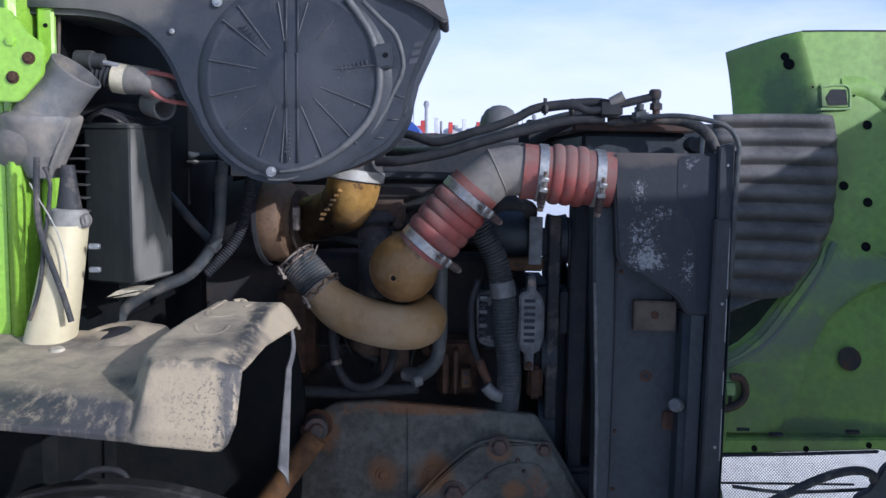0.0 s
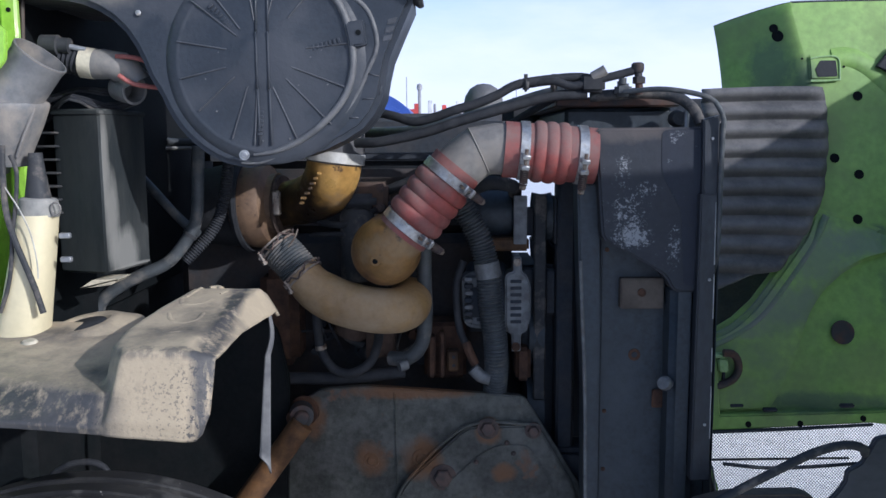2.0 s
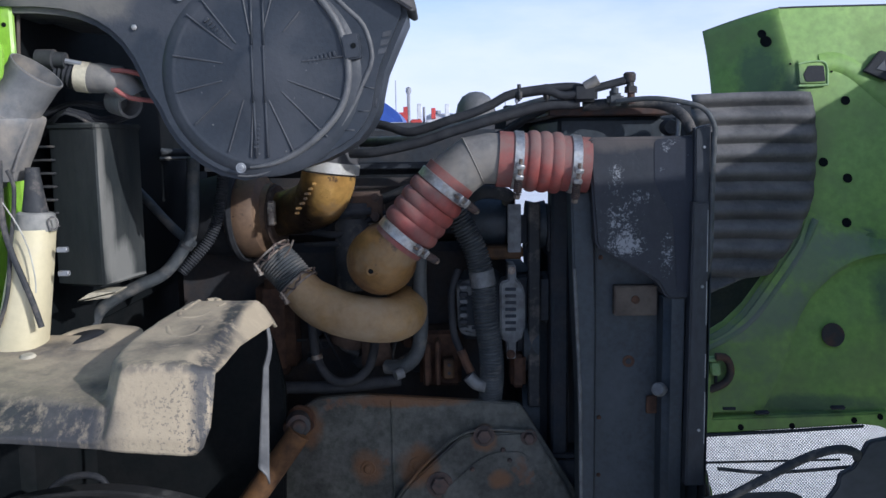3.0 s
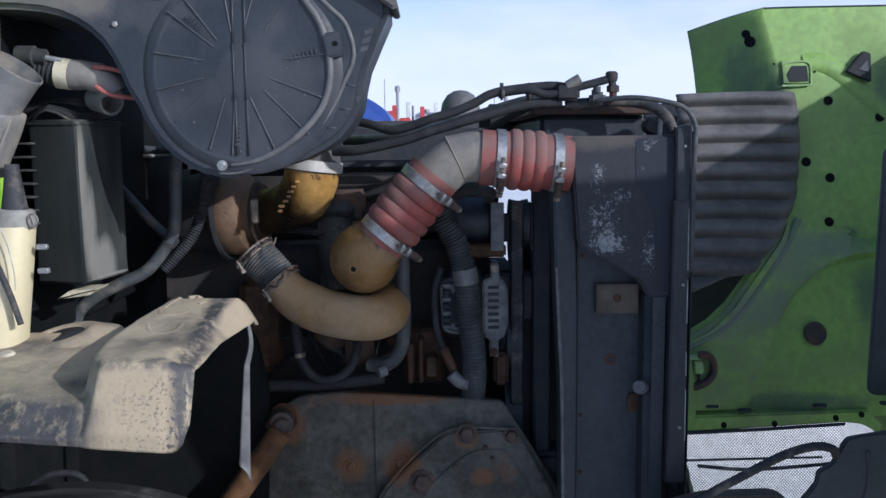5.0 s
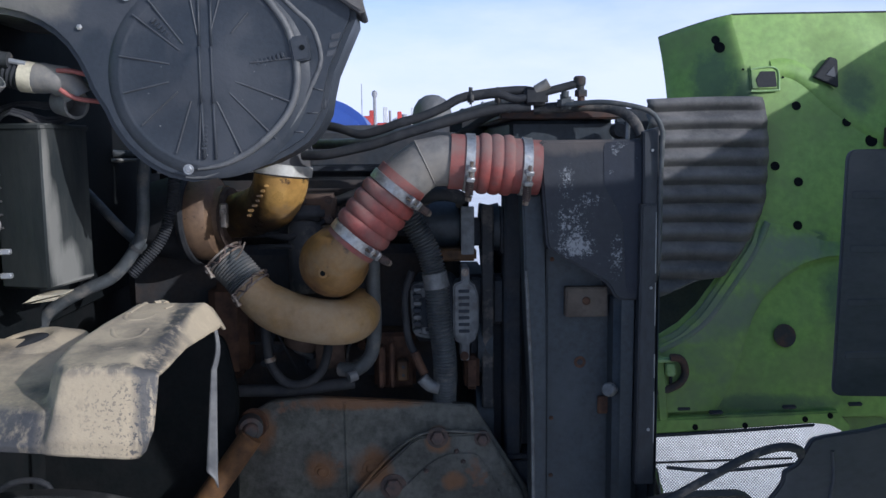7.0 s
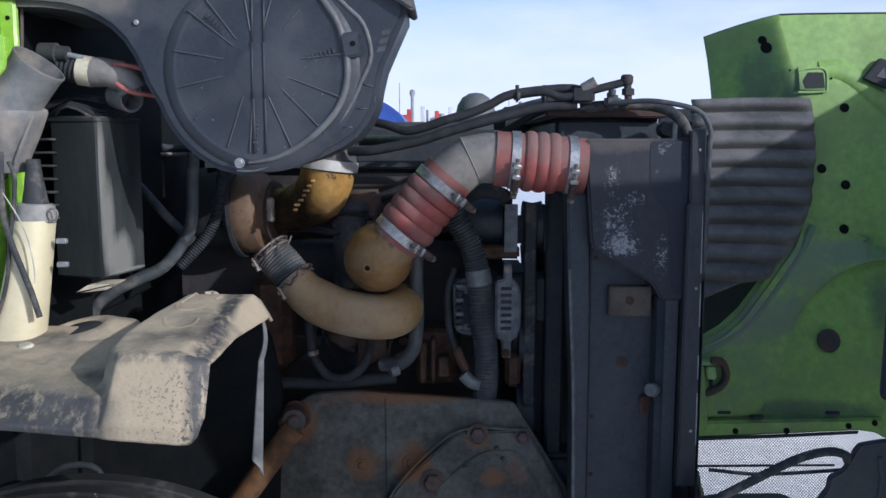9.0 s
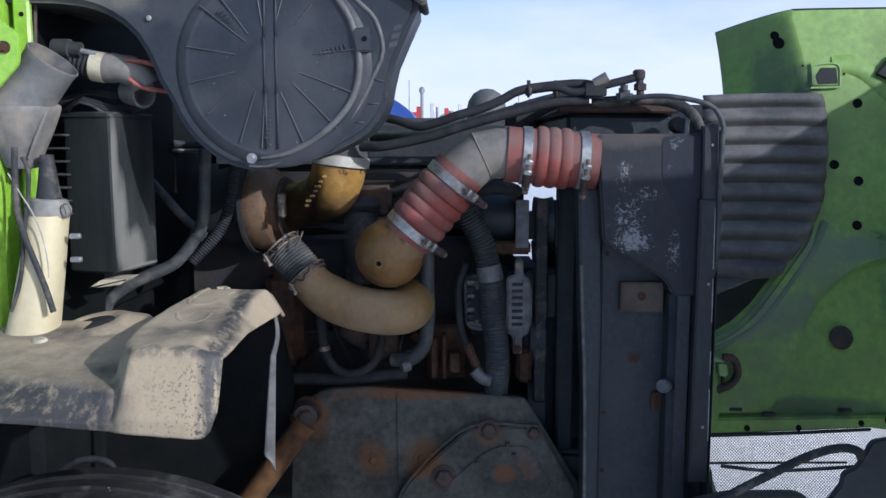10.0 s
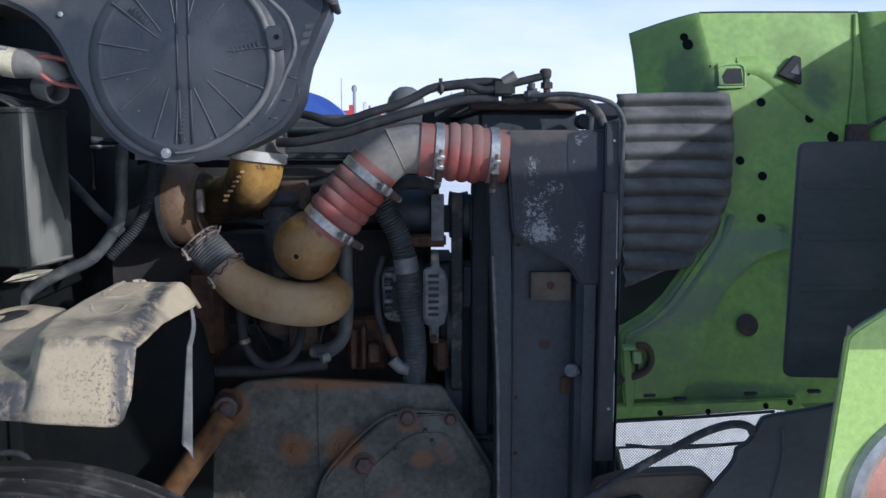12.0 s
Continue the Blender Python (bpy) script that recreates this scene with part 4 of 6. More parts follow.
    # taped harness
    h = thing("wiring_harness", "taped grey wiring harness with red cable ends", "cable", at=(-0.58, 1.62, 1.75))
    part("sleeve", ribbed([(-0.66, 1.62, 1.782), (-0.625, 1.62, 1.775), (-0.60, 1.62, 1.768)], 0.024, 0.0015, 0.008), "hose", h)
    part("tape", sweep(smooth_path([(-0.603, 1.62, 1.770), (-0.580, 1.62, 1.767)]), 0.0275, 20), "tape", h, "pale tape band")
    part("connector", tube([(-0.582, 1.62, 1.767), (-0.55, 1.62, 1.765), (-0.525, 1.625, 1.755), (-0.513, 1.63, 1.735)], lambda s: 0.0265 + 0.0018 * math.sin(s * 170) - 0.06 * max(0, s - 0.06), 18), "greyduct", h)
    part("socket", lathe([(0, 0.0), (0.024, 0.0), (0.026, 0.045), (0.021, 0.045), (0.019, 0.01), (0, 0.01)], (-0.553, 1.655, 1.728), (0.75, -0.5, -0.15), 24), "greyduct", h, "grey open cable socket")
    for pts in ([(-0.535, 1.60, 1.778), (-0.505, 1.60, 1.776), (-0.47, 1.63, 1.765)], [(-0.53, 1.596, 1.745), (-0.505, 1.596, 1.73), (-0.47, 1.62, 1.725)]):
        part("cable", tube(pts, 0.0042, 10), "wire_red", h, "faded red cable")
    fl = thing("connector_plug", "black cable plug under the cowl", "connector", at=(-0.62, 1.6, 1.79))
    part("plug", lathe([(0, 0), (0.016, 0), (0.018, 0.03), (0.014, 0.032), (0.014, 0.05), (0, 0.05)], (-0.665, 1.60, 1.80), (1, 0, -0.08), 18), "rubber", fl)
    part("stub", tube([(-0.62, 1.60, 1.796), (-0.59, 1.605, 1.79)], 0.005, 8), "alloy", fl)
    rnd = random.Random(4)
    bun = thing("wire_bundle", "loose bundle of dusty wires behind the box", "cable", at=(-0.6, 1.7, 1.7))
    for k in range(9):
        o = rnd.uniform(-0.034, 0.014)
        part("wire", tube([(-0.69, 1.66, 1.70 + o), (-0.63, 1.65 + o, 1.722 + o * 0.5), (-0.585, 1.66, 1.715 + o), (-0.54, 1.70, 1.72 + o * 0.6)], 0.0026, 6, 0.02), rnd.choice(["hose", "hose", "rubber"]), bun)
    # pipes and hoses behind the shield
    single("coolant_hose", tube([(-0.486, 1.90, 1.62), (-0.490, 1.90, 1.55), (-0.494, 1.90, 1.48), (-0.508, 1.90, 1.436), (-0.555, 1.89, 1.375), (-0.612, 1.88, 1.347), (-0.66, 1.875, 1.322), (-0.70, 1.87, 1.287), (-0.715, 1.865, 1.22)], 0.0135, 18), "grey_hose", "grey coolant hose curving down behind the shield", "hose")
    single("coolant_hose", ribbed([(-0.435, 1.96, 1.62), (-0.443, 1.955, 1.54), (-0.455, 1.95, 1.48), (-0.478, 1.94, 1.43), (-0.53, 1.92, 1.37)], 0.0125, 0.001, 0.006, 12), "hose", "ribbed black conduit beside the coolant hose", "hose")
    single("heater_pipe", tube([(-0.70, 2.0, 1.60), (-0.64, 1.97, 1.555), (-0.60, 1.95, 1.52), (-0.56, 1.94, 1.478), (-0.525, 1.93, 1.447), (-0.50, 1.92, 1.43)], 0.010, 14), "grey_hose", "dark pipe crossing behind the coolant hose", "pipe")
    single("heater_pipe", tube([(-0.80, 2.35, 1.668), (-0.754, 2.35, 1.655), (-0.71, 2.35, 1.634), (-0.674, 2.36, 1.629), (-0.62, 2.36, 1.629)], 0.010, 12), "grey_hose", "pale grey pipe lying along the rail", "pipe")
    t = thing("cable_tie", "black cable tie round the hoses", "cable tie", at=(-0.5, 1.9, 1.4))
    part("band", lathe([(0.0135, -0.004), (0.0165, -0.004), (0.0165, 0.004), (0.0135, 0.004)], (-0.510, 1.90, 1.432), (-0.5, 0, -0.6), 20), "rubber", t)


# ---------------------------------------------------------------- air cleaner
def build_air_cleaner():
    C = Vector((-0.262, 1.53, 1.763))
    a = thing("air_cleaner", "large black plastic air cleaner housing with round ribbed cover", "air filter", at=(-0.26, 1.7, 1.58))
    arc = [(C.x + 0.192 * math.cos(radians(d)), C.z + 0.187 * math.sin(radians(d))) for d in range(198, 252, 6)]
    out = [(-0.95, 2.15), (-0.95, 1.874), (-0.70, 1.873), (-0.64, 1.872), (-0.60, 1.868), (-0.57, 1.861), (-0.545, 1.850), (-0.522, 1.835), (-0.502, 1.815), (-0.486, 1.790), (-0.474, 1.764), (-0.464, 1.738)] + arc + [(-0.30, 1.583), (-0.255, 1.592), (-0.206, 1.602), (-0.165, 1.614), (-0.128, 1.632), (-0.100, 1.650), (-0.080, 1.674), (-0.066, 1.702), (-0.060, 1.736), (-0.052, 1.770), (-0.032, 1.816), (-0.012, 1.860), (-0.014, 1.90), (-0.05, 2.15)]
    part("housing", slab(out, 1.555, 1.70, 0.010, seg=4), "plastic", a, angle=50)
    part("brim", slab(round_outline([(-0.12, 1.920), (-0.082, 1.906), (-0.042, 1.890), (-0.003, 1.864), (0.005, 1.868), (-0.004, 1.90), (-0.03, 2.10), (-0.12, 2.10)], 0.005), 1.535, 1.66, 0.004), "brim", a, "dusty overhanging lid edge")
    part("back_shell", slab([(-0.90, 2.10), (-0.90, 1.90), (-0.50, 1.86), (-0.43, 1.72), (-0.36, 1.63), (-0.26, 1.61), (-0.17, 1.64), (-0.11, 1.70), (-0.09, 1.78), (-0.07, 1.86), (-0.07, 2.10)], 1.70, 1.88, 0), "plastic", a)
    # cover: rolled rim, recessed disc, hub
    prof = [(0.174, 0.030), (0.170, 0.0245), (0.160, 0.0222), (0.154, 0.0200), (0.1515, 0.0195), (0.149, 0.0200), (0.146, 0.0207), (0.10, 0.016), (0.055, 0.013), (0.045, 0.011), (0.035, 0.0095), (0.0, 0.0095)]
    cover = part("cover", lathe([(r, -h) for r, h in prof], C, (0, -1, 0), 96), "plastic", a, "ribbed round cover", angle=50)
    for xa, za, xb, zb in ((-0.359, 1.890, -0.302, 1.816), (-0.385, 1.865, -0.308, 1.805), (-0.411, 1.797, -0.326, 1.783), (-0.407, 1.735, -0.328, 1.753), (-0.378, 1.681, -0.314, 1.737), (-0.322, 1.634, -0.292, 1.721), (-0.284, 1.624, -0.276, 1.716), (-0.249, 1.720, -0.210, 1.630), (-0.227, 1.734, -0.152, 1.657), (-0.217, 1.753, -0.115, 1.715), (-0.191, 1.784, -0.116, 1.793), (-0.289, 1.896, -0.278, 1.830), (-0.238, 1.896, -0.256, 1.834), (-0.193, 1.867, -0.221, 1.834)):
        pa, pb = (Vector((x, 1.5425 + 0.062 * (math.hypot(x - C.x, z - C.z) - 0.055), z)) for x, z in ((xa, za), (xb, zb)))
        part("rib", sweep([pa, pa.lerp(pb, 0.5), pb], 0.0014, 8), "plastic_rib", cover)
    for dx in (-0.013, 0.007):
        for za, zb in ((-0.140, -0.045), (0.045, 0.140)):
            ends = [Vector((C.x + dx, 1.5425 + 0.062 * (abs(q) - 0.055), C.z + q)) for q in (za, zb)]
            part("hub_bar", sweep(ends, 0.0022, 8), "plastic", cover)
    for dx in (-0.013, 0.007):
        part("hub_bar", sweep([Vector((C.x + dx, C.y + 0.009, C.z - 0.046)), Vector((C.x + dx, C.y + 0.009, C.z + 0.048))], 0.0018, 8), "plastic", cover)
    # scuffs and chips on the cover
    chips = random.Random(5)
    for k in range(9):
        ang, r = chips.uniform(0, 2 * math.pi), chips.uniform(0.06, 0.14)
        x, z = C.x + r * math.cos(ang), C.z + r * math.sin(ang)
        part("chip", lathe([(0, 0.0008), (0.0012, 0.0005), (0.0018, -0.0006)], (x, C.y + 0.0135 + 0.062 * (r - 0.055), z), (0, -1, 0), 7), "rim_pale", cover)
    # worn raised lettering, as plain bars
    for ang, r0, r1 in ((134, 0.075, 0.128), (264, 0.07, 0.125), (15, 0.085, 0.135)):
        dr = Vector((math.cos(radians(ang)), 0, math.sin(radians(ang))))
        nr = Vector((-dr.z, 0, dr.x))
        k = r0
        while k < r1:
            c = C + dr * k + Vector((0, 0.0155, 0))
            fr = Matrix.Translation(c) @ Matrix((dr, Vector((0, -1, 0)), nr)).transposed().to_4x4()
            part("raised_bar", box((-0.0022, -0.003, -0.0045), (0.0022, 0.0012, 0.0045), 0.0006, fr, 1), "plastic", cover)
            k += 0.0075
    # tab with a hole, seam straps, bolts
    tab = part("latch_tab", slab(round_outline([(-0.126, 1.826), (-0.095, 1.831), (-0.089, 1.789), (-0.118, 1.785)], 0.005), 1.541, 1.556, 0.003), "plastic", a)
    part("hole", lathe([(0, 0.0), (0.0045, 0.0), (0.0045, 0.0015), (0, 0.0015)], (-0.103, 1.541, 1.809), (0, -1, 0), 20), "pitch", tab)
    for y, th, line in ((1.546, 0.0062, [(-0.171, 1.905), (-0.144, 1.869), (-0.128, 1.842), (-0.116, 1.799), (-0.114, 1.751), (-0.129, 1.703), (-0.167, 1.659), (-0.212, 1.627), (-0.252, 1.611), (-0.287, 1.606)]), (1.553, 0.0044, [(-0.144, 1.901), (-0.114, 1.872), (-0.086, 1.843), (-0.073, 1.791), (-0.090, 1.747), (-0.111, 1.703), (-0.138, 1.665), (-0.184, 1.636), (-0.234, 1.608), (-0.279, 1.592), (-0.31, 1.592)])):
        run = sum(math.dist(p, q) for p, q in zip(line, line[1:]))
        part("seam", tube([(x, y + 0.0036, z) for x, z in line], lambda q, th=th, run=run: th * min(1.0, 0.35 + max(0.0, run - q) / 0.12), 12), "rim_pale", a, "pale dusty rim with a highlight in its colour")
    part("cover_bolt", hex_bolt((-0.300, 1.539, 1.606), (0, -1, 0), 0.006, 0.006), "steel", a)
    part("cover_bolt", hex_bolt((-0.395, 1.552, 1.896), (0, -1, 0), 0.006, 0.006), "steel", a)
    part("rivet", hex_bolt((-0.475, 1.553, 1.845), (0, -1, 0), 0.005, 0.003, False), "steel", a)
    for k in range(3):
        part("moulded_logo", slab(round_outline([(-0.064 + 0.004 * k, 1.795 + 0.014 * k), (-0.062 + 0.004 * k, 1.804 + 0.014 * k), (-0.046 + 0.004 * k, 1.808 + 0.014 * k), (-0.049 + 0.004 * k, 1.798 + 0.014 * k)], 0.002), 1.5535, 1.556, 0.0008), "plastic_rib", a)
    for xa, za, xb, zb in ((-0.088, 1.742, -0.070, 1.738), (-0.098, 1.700, -0.080, 1.700), (-0.122, 1.668, -0.106, 1.668), (-0.066, 1.722, -0.070, 1.706)):
        part("moulded_line", sweep([Vector((xa, 1.5545, za)), Vector((xb, 1.5545, zb))], 0.0013, 6), "plastic_rib", a)
    # rubber outlet boot and band
    part("outlet_boot", lathe([(0.0, -0.02), (0.060, -0.02), (0.064, 0.0), (0.064, 0.035), (0.058, 0.06), (0.05, 0.065), (0, 0.065)], (-0.205, 1.97, 1.600), (0.13, 0, 1), 36), "brim", a, "dusty rubber outlet boot")
    part("outlet_band", lathe([(0.0645, -0.012), (0.0665, -0.011), (0.0665, 0.011), (0.0645, 0.012)], (-0.205, 1.97, 1.595), (0.13, 0, 1), 44), "band", a, "bright steel band")


# ---------------------------------------------------------------- intake and charge air
def build_turbo():
    t = thing("turbo_intake", "gold painted turbo inlet elbow, stained, its arm painted in shade", "turbocharger", at=(-0.3, 2.0, 1.4))
    part("elbow", tube([(-0.206, 1.97, 1.594), (-0.212, 1.980, 1.560), (-0.238, 2.020, 1.518), (-0.288, 2.078, 1.493), (-0.350, 2.11, 1.480)], lambda s: 0.0605 - 0.05 * max(0, s - 0.09) * 1.0, 32), "gold", t)
    for k in range(7):
        c = Vector((-0.233, 1.9165, 1.56)).lerp(Vector((-0.277, 1.9415, 1.495)), k / 6)
        part("moulded_bar", box(c - Vector((0.0052 + 0.002 * (k % 3), -0.0005, 0.0032)), c + Vector((0.005 - 0.0015 * (k % 2), 0.014, 0.0032)), 0.0014), "gold", t)
    part("inlet_flange", lathe([(0.05, -0.006), (0.072, -0.006), (0.075, 0.0), (0.072, 0.006), (0.05, 0.006)], (-0.350, 2.105, 1.477), (1, -0.18, 0.05), 40), "iron_dusty", t)
    part("housing", lathe([(0.0, -0.12), (0.07, -0.11), (0.100, -0.075), (0.104, -0.035), (0.092, -0.01), (0.072, 0.0), (0.072, 0.015), (0.0, 0.015)], (-0.370, 2.11, 1.482), (1, -0.15, 0.05), 44), "brown", t, "brown-gold compressor housing with dark oil stains")
    part("v_band", lathe([(0.094, -0.006), (0.112, -0.008), (0.115, 0.0), (0.112, 0.008), (0.094, 0.006)], (-0.432, 2.12, 1.48), (1, -0.15, 0.05), 48), "hose", t)
    part("back_housing", lathe([(0.0, -0.10), (0.09, -0.09), (0.10, -0.03), (0.095, 0.0), (0, 0)], (-0.444, 2.12, 1.48), (1, -0.15, 0.05), 40), "hose", t, "black turbine housing")
    lug = part("clamp_lug", box((-0.356, 2.010, 1.462), (-0.338, 2.028, 1.518), 0.003), "bolt", t)
    part("bolt", hex_bolt((-0.346, 2.010, 1.50), (0, -1, 0), 0.006, 0.008), "bolt", lug)
    # lower discharge tube
    d = thing("turbo_discharge_pipe", "dusty gold pipe curving from turbo to intake", "pipe", at=(-0.18, 1.87, 1.25))
    part("pipe", tube([(-0.275, 1.885, 1.352), (-0.24, 1.88, 1.315), (-0.185, 1.872, 1.287), (-0.12, 1.868, 1.272), (-0.07, 1.878, 1.268), (-0.045, 1.92, 1.270), (-0.042, 1.99, 1.275)], lambda q: 0.0425 + 0.0065 * step01(q, 0.01, 0.09), 32), "gold_dusty", d)
    coup = part("bellows", ribbed([(-0.325, 1.90, 1.405), (-0.298, 1.892, 1.38), (-0.27, 1.884, 1.348)], 0.0400, 0.0024, 0.0064, 32), "grey_hose", d, "ribbed grey coupling")
    for c in ((-0.325, 1.90, 1.405), (-0.268, 1.884, 1.346)):
        part("wire_clamp", join(*[lathe([(0.0435, -0.002 + o), (0.0465, -0.002 + o), (0.0465, 0.002 + o), (0.0435, 0.002 + o)], c, (0.62, -0.15, -0.66), 40) for o in (-0.006, 0.006)]), "bolt", coup)
        ca = Vector(c) + Vector((-0.026, -0.034, -0.019))
        part("clamp_screw", join(tube([ca + Vector((-0.006, 0, 0.010)), ca + Vector((0.006, -0.002, -0.010))], 0.0035, 8), hex_bolt(ca + Vector((0.006, -0.002, -0.010)), (0.4, -0.1, -0.9), 0.006, 0.007, False), box(ca - Vector((0.007, 0.002, 0.007)), ca + Vector((0.007, 0.008, 0.007)), 0.002)), "bolt", coup)
    for c in (Vector((-0.325, 1.90, 1.405)), Vector((-0.268, 1.884, 1.346))):
        d = Vector((0.62, -0.15, -0.66)).normalized()
        e1 = d.orthogonal().normalized()
        e2 = d.cross(e1)
        wave = [c + (e1 * math.cos(a) + e2 * math.sin(a)) * (0.0470 + 0.0025 * math.cos(a * 7)) + d * (0.006 * math.sin(a * 5) + 0.003 * math.sin(a * 13)) for a in np.linspace(0, 2 * math.pi, 133)[:-1]]
        part("wavy_wire", sweep(wave, 0.0019, 6, closed=True), "rust_bolt", coup)
    part("tie_wire", tube([(-0.29, 1.845, 1.41), (-0.275, 1.84, 1.43), (-0.268, 1.84, 1.448)], 0.002, 6), "bolt", coup)
    # gold intake elbow
    g = thing("intake_elbow", "gold painted cast intake elbow with a small plug", "pipe", at=(-0.08, 1.88, 1.33))
    body = [(-0.030, 1.830, 1.462), (-0.052, 1.832, 1.436), (-0.070, 1.842, 1.420), (-0.085, 1.870, 1.400), (-0.090, 1.93, 1.395), (-0.09, 2.05, 1.395)]
    part("casting", tube(body, lambda s: 0.052 + 0.020 * step01(s, 0.02, 0.085), 36), "gold_brown", g)
    part("end_ball", lathe([(0.0, -0.074), (0.028, -0.069), (0.052, -0.053), (0.068, -0.030), (0.074, 0.0), (0.068, 0.030), (0.052, 0.053), (0.028, 0.069), (0, 0.074)], (-0.088, 1.872, 1.397), (0, 1, 0), 40), "gold_brown", g)
    part("plug", lathe([(0, 0.002), (0.005, 0.002), (0.0045, 0.005), (0.010, 0.005), (0.011, 0.0), (0, -0.004)], (-0.103, 1.797, 1.387), (-0.15, -1, -0.1), 20), "gold_brown", g)
    part("plug_hole", lathe([(0, 0.0056), (0.0056, 0.0056), (0.0056, 0.002), (0, 0.002)], (-0.103, 1.797, 1.387), (-0.15, -1, -0.1), 14), "pitch", g)
    # red boots and aluminium pipe
    lo, hi = Vector((-0.050, 1.83, 1.437)), Vector((0.065, 1.83, 1.578))
    ax = (hi - lo).normalized()
    ln = (hi - lo).length

    def boot_r(r, n, a, b):
        return lambda s: r + (0.0062 * math.sin(math.pi * ((s - a) / (b - a) * n % 1.0)) ** 0.42 if a < s < b else 0.0)
    lb = thing("charge_air_hose", "red ribbed silicone hose with steel clamps, dusty", "hose", "red charge air hoses", at=lo)
    part("hose", sweep(smooth_path([lo, hi], 0.0018), boot_r(0.0558, 4, 0.034, ln - 0.042), 36), "red", lb)
    for k in range(1, 4):
        part("crease_ring", lathe([(0.0555, -0.0011), (0.0572, 0.0), (0.0555, 0.0011)], lo + ax * (0.034 + (ln - 0.076) * k / 4), ax, 40), "iron_dusty", lb)
    band_clamp(lo + ax * 0.021, ax, 0.0561, 0.021, (0.62, -0.75, -0.45), lb)
    band_clamp(hi - ax * 0.029, ax, 0.0561, 0.021, (0.62, -0.75, -0.45), lb)
    p = thing("charge_air_pipe", "dull dusty aluminium charge air elbow, mitred", "pipe", at=(0.1, 1.83, 1.6))
    part("pipe", sweep([Vector(q) for q in ((0.045, 1.83, 1.55), (0.075, 1.83, 1.583), (0.108, 1.83, 1.607), (0.14, 1.83, 1.612), (0.20, 1.83, 1.609))], 0.0522, 36), "alu", p, angle=18)
    part("weld_seam", lathe([(0.0515, -0.002), (0.0542, 0.0), (0.0515, 0.002)], (0.108, 1.83, 1.607), (0.9, 0, 0.42), 40), "alu", p)
    lo2, hi2 = Vector((0.158, 1.83, 1.611)), Vector((0.344, 1.83, 1.596))
    ax2 = (hi2 - lo2).normalized()
    ub = thing("charge_air_hose", "red ribbed silicone hose joining pipe and cooler tank", "hose", "red charge air hoses", at=lo2)
    part("hose", sweep(smooth_path([lo2, hi2], 0.0018), boot_r(0.0570, 3, 0.058, 0.130), 36), "red", ub)
    for k in range(1, 3):
        part("crease_ring", lathe([(0.0567, -0.0011), (0.0584, 0.0), (0.0567, 0.0011)], lo2 + ax2 * (0.058 + 0.072 * k / 3), ax2, 40), "iron_dusty", ub)
    band_clamp(lo2 + ax2 * 0.040, ax2, 0.0573, 0.020, (0, -0.93, -0.32), ub)
    band_clamp(hi2 - ax2 * 0.030, ax2, 0.0573, 0.020, (0, -0.93, -0.32), ub)


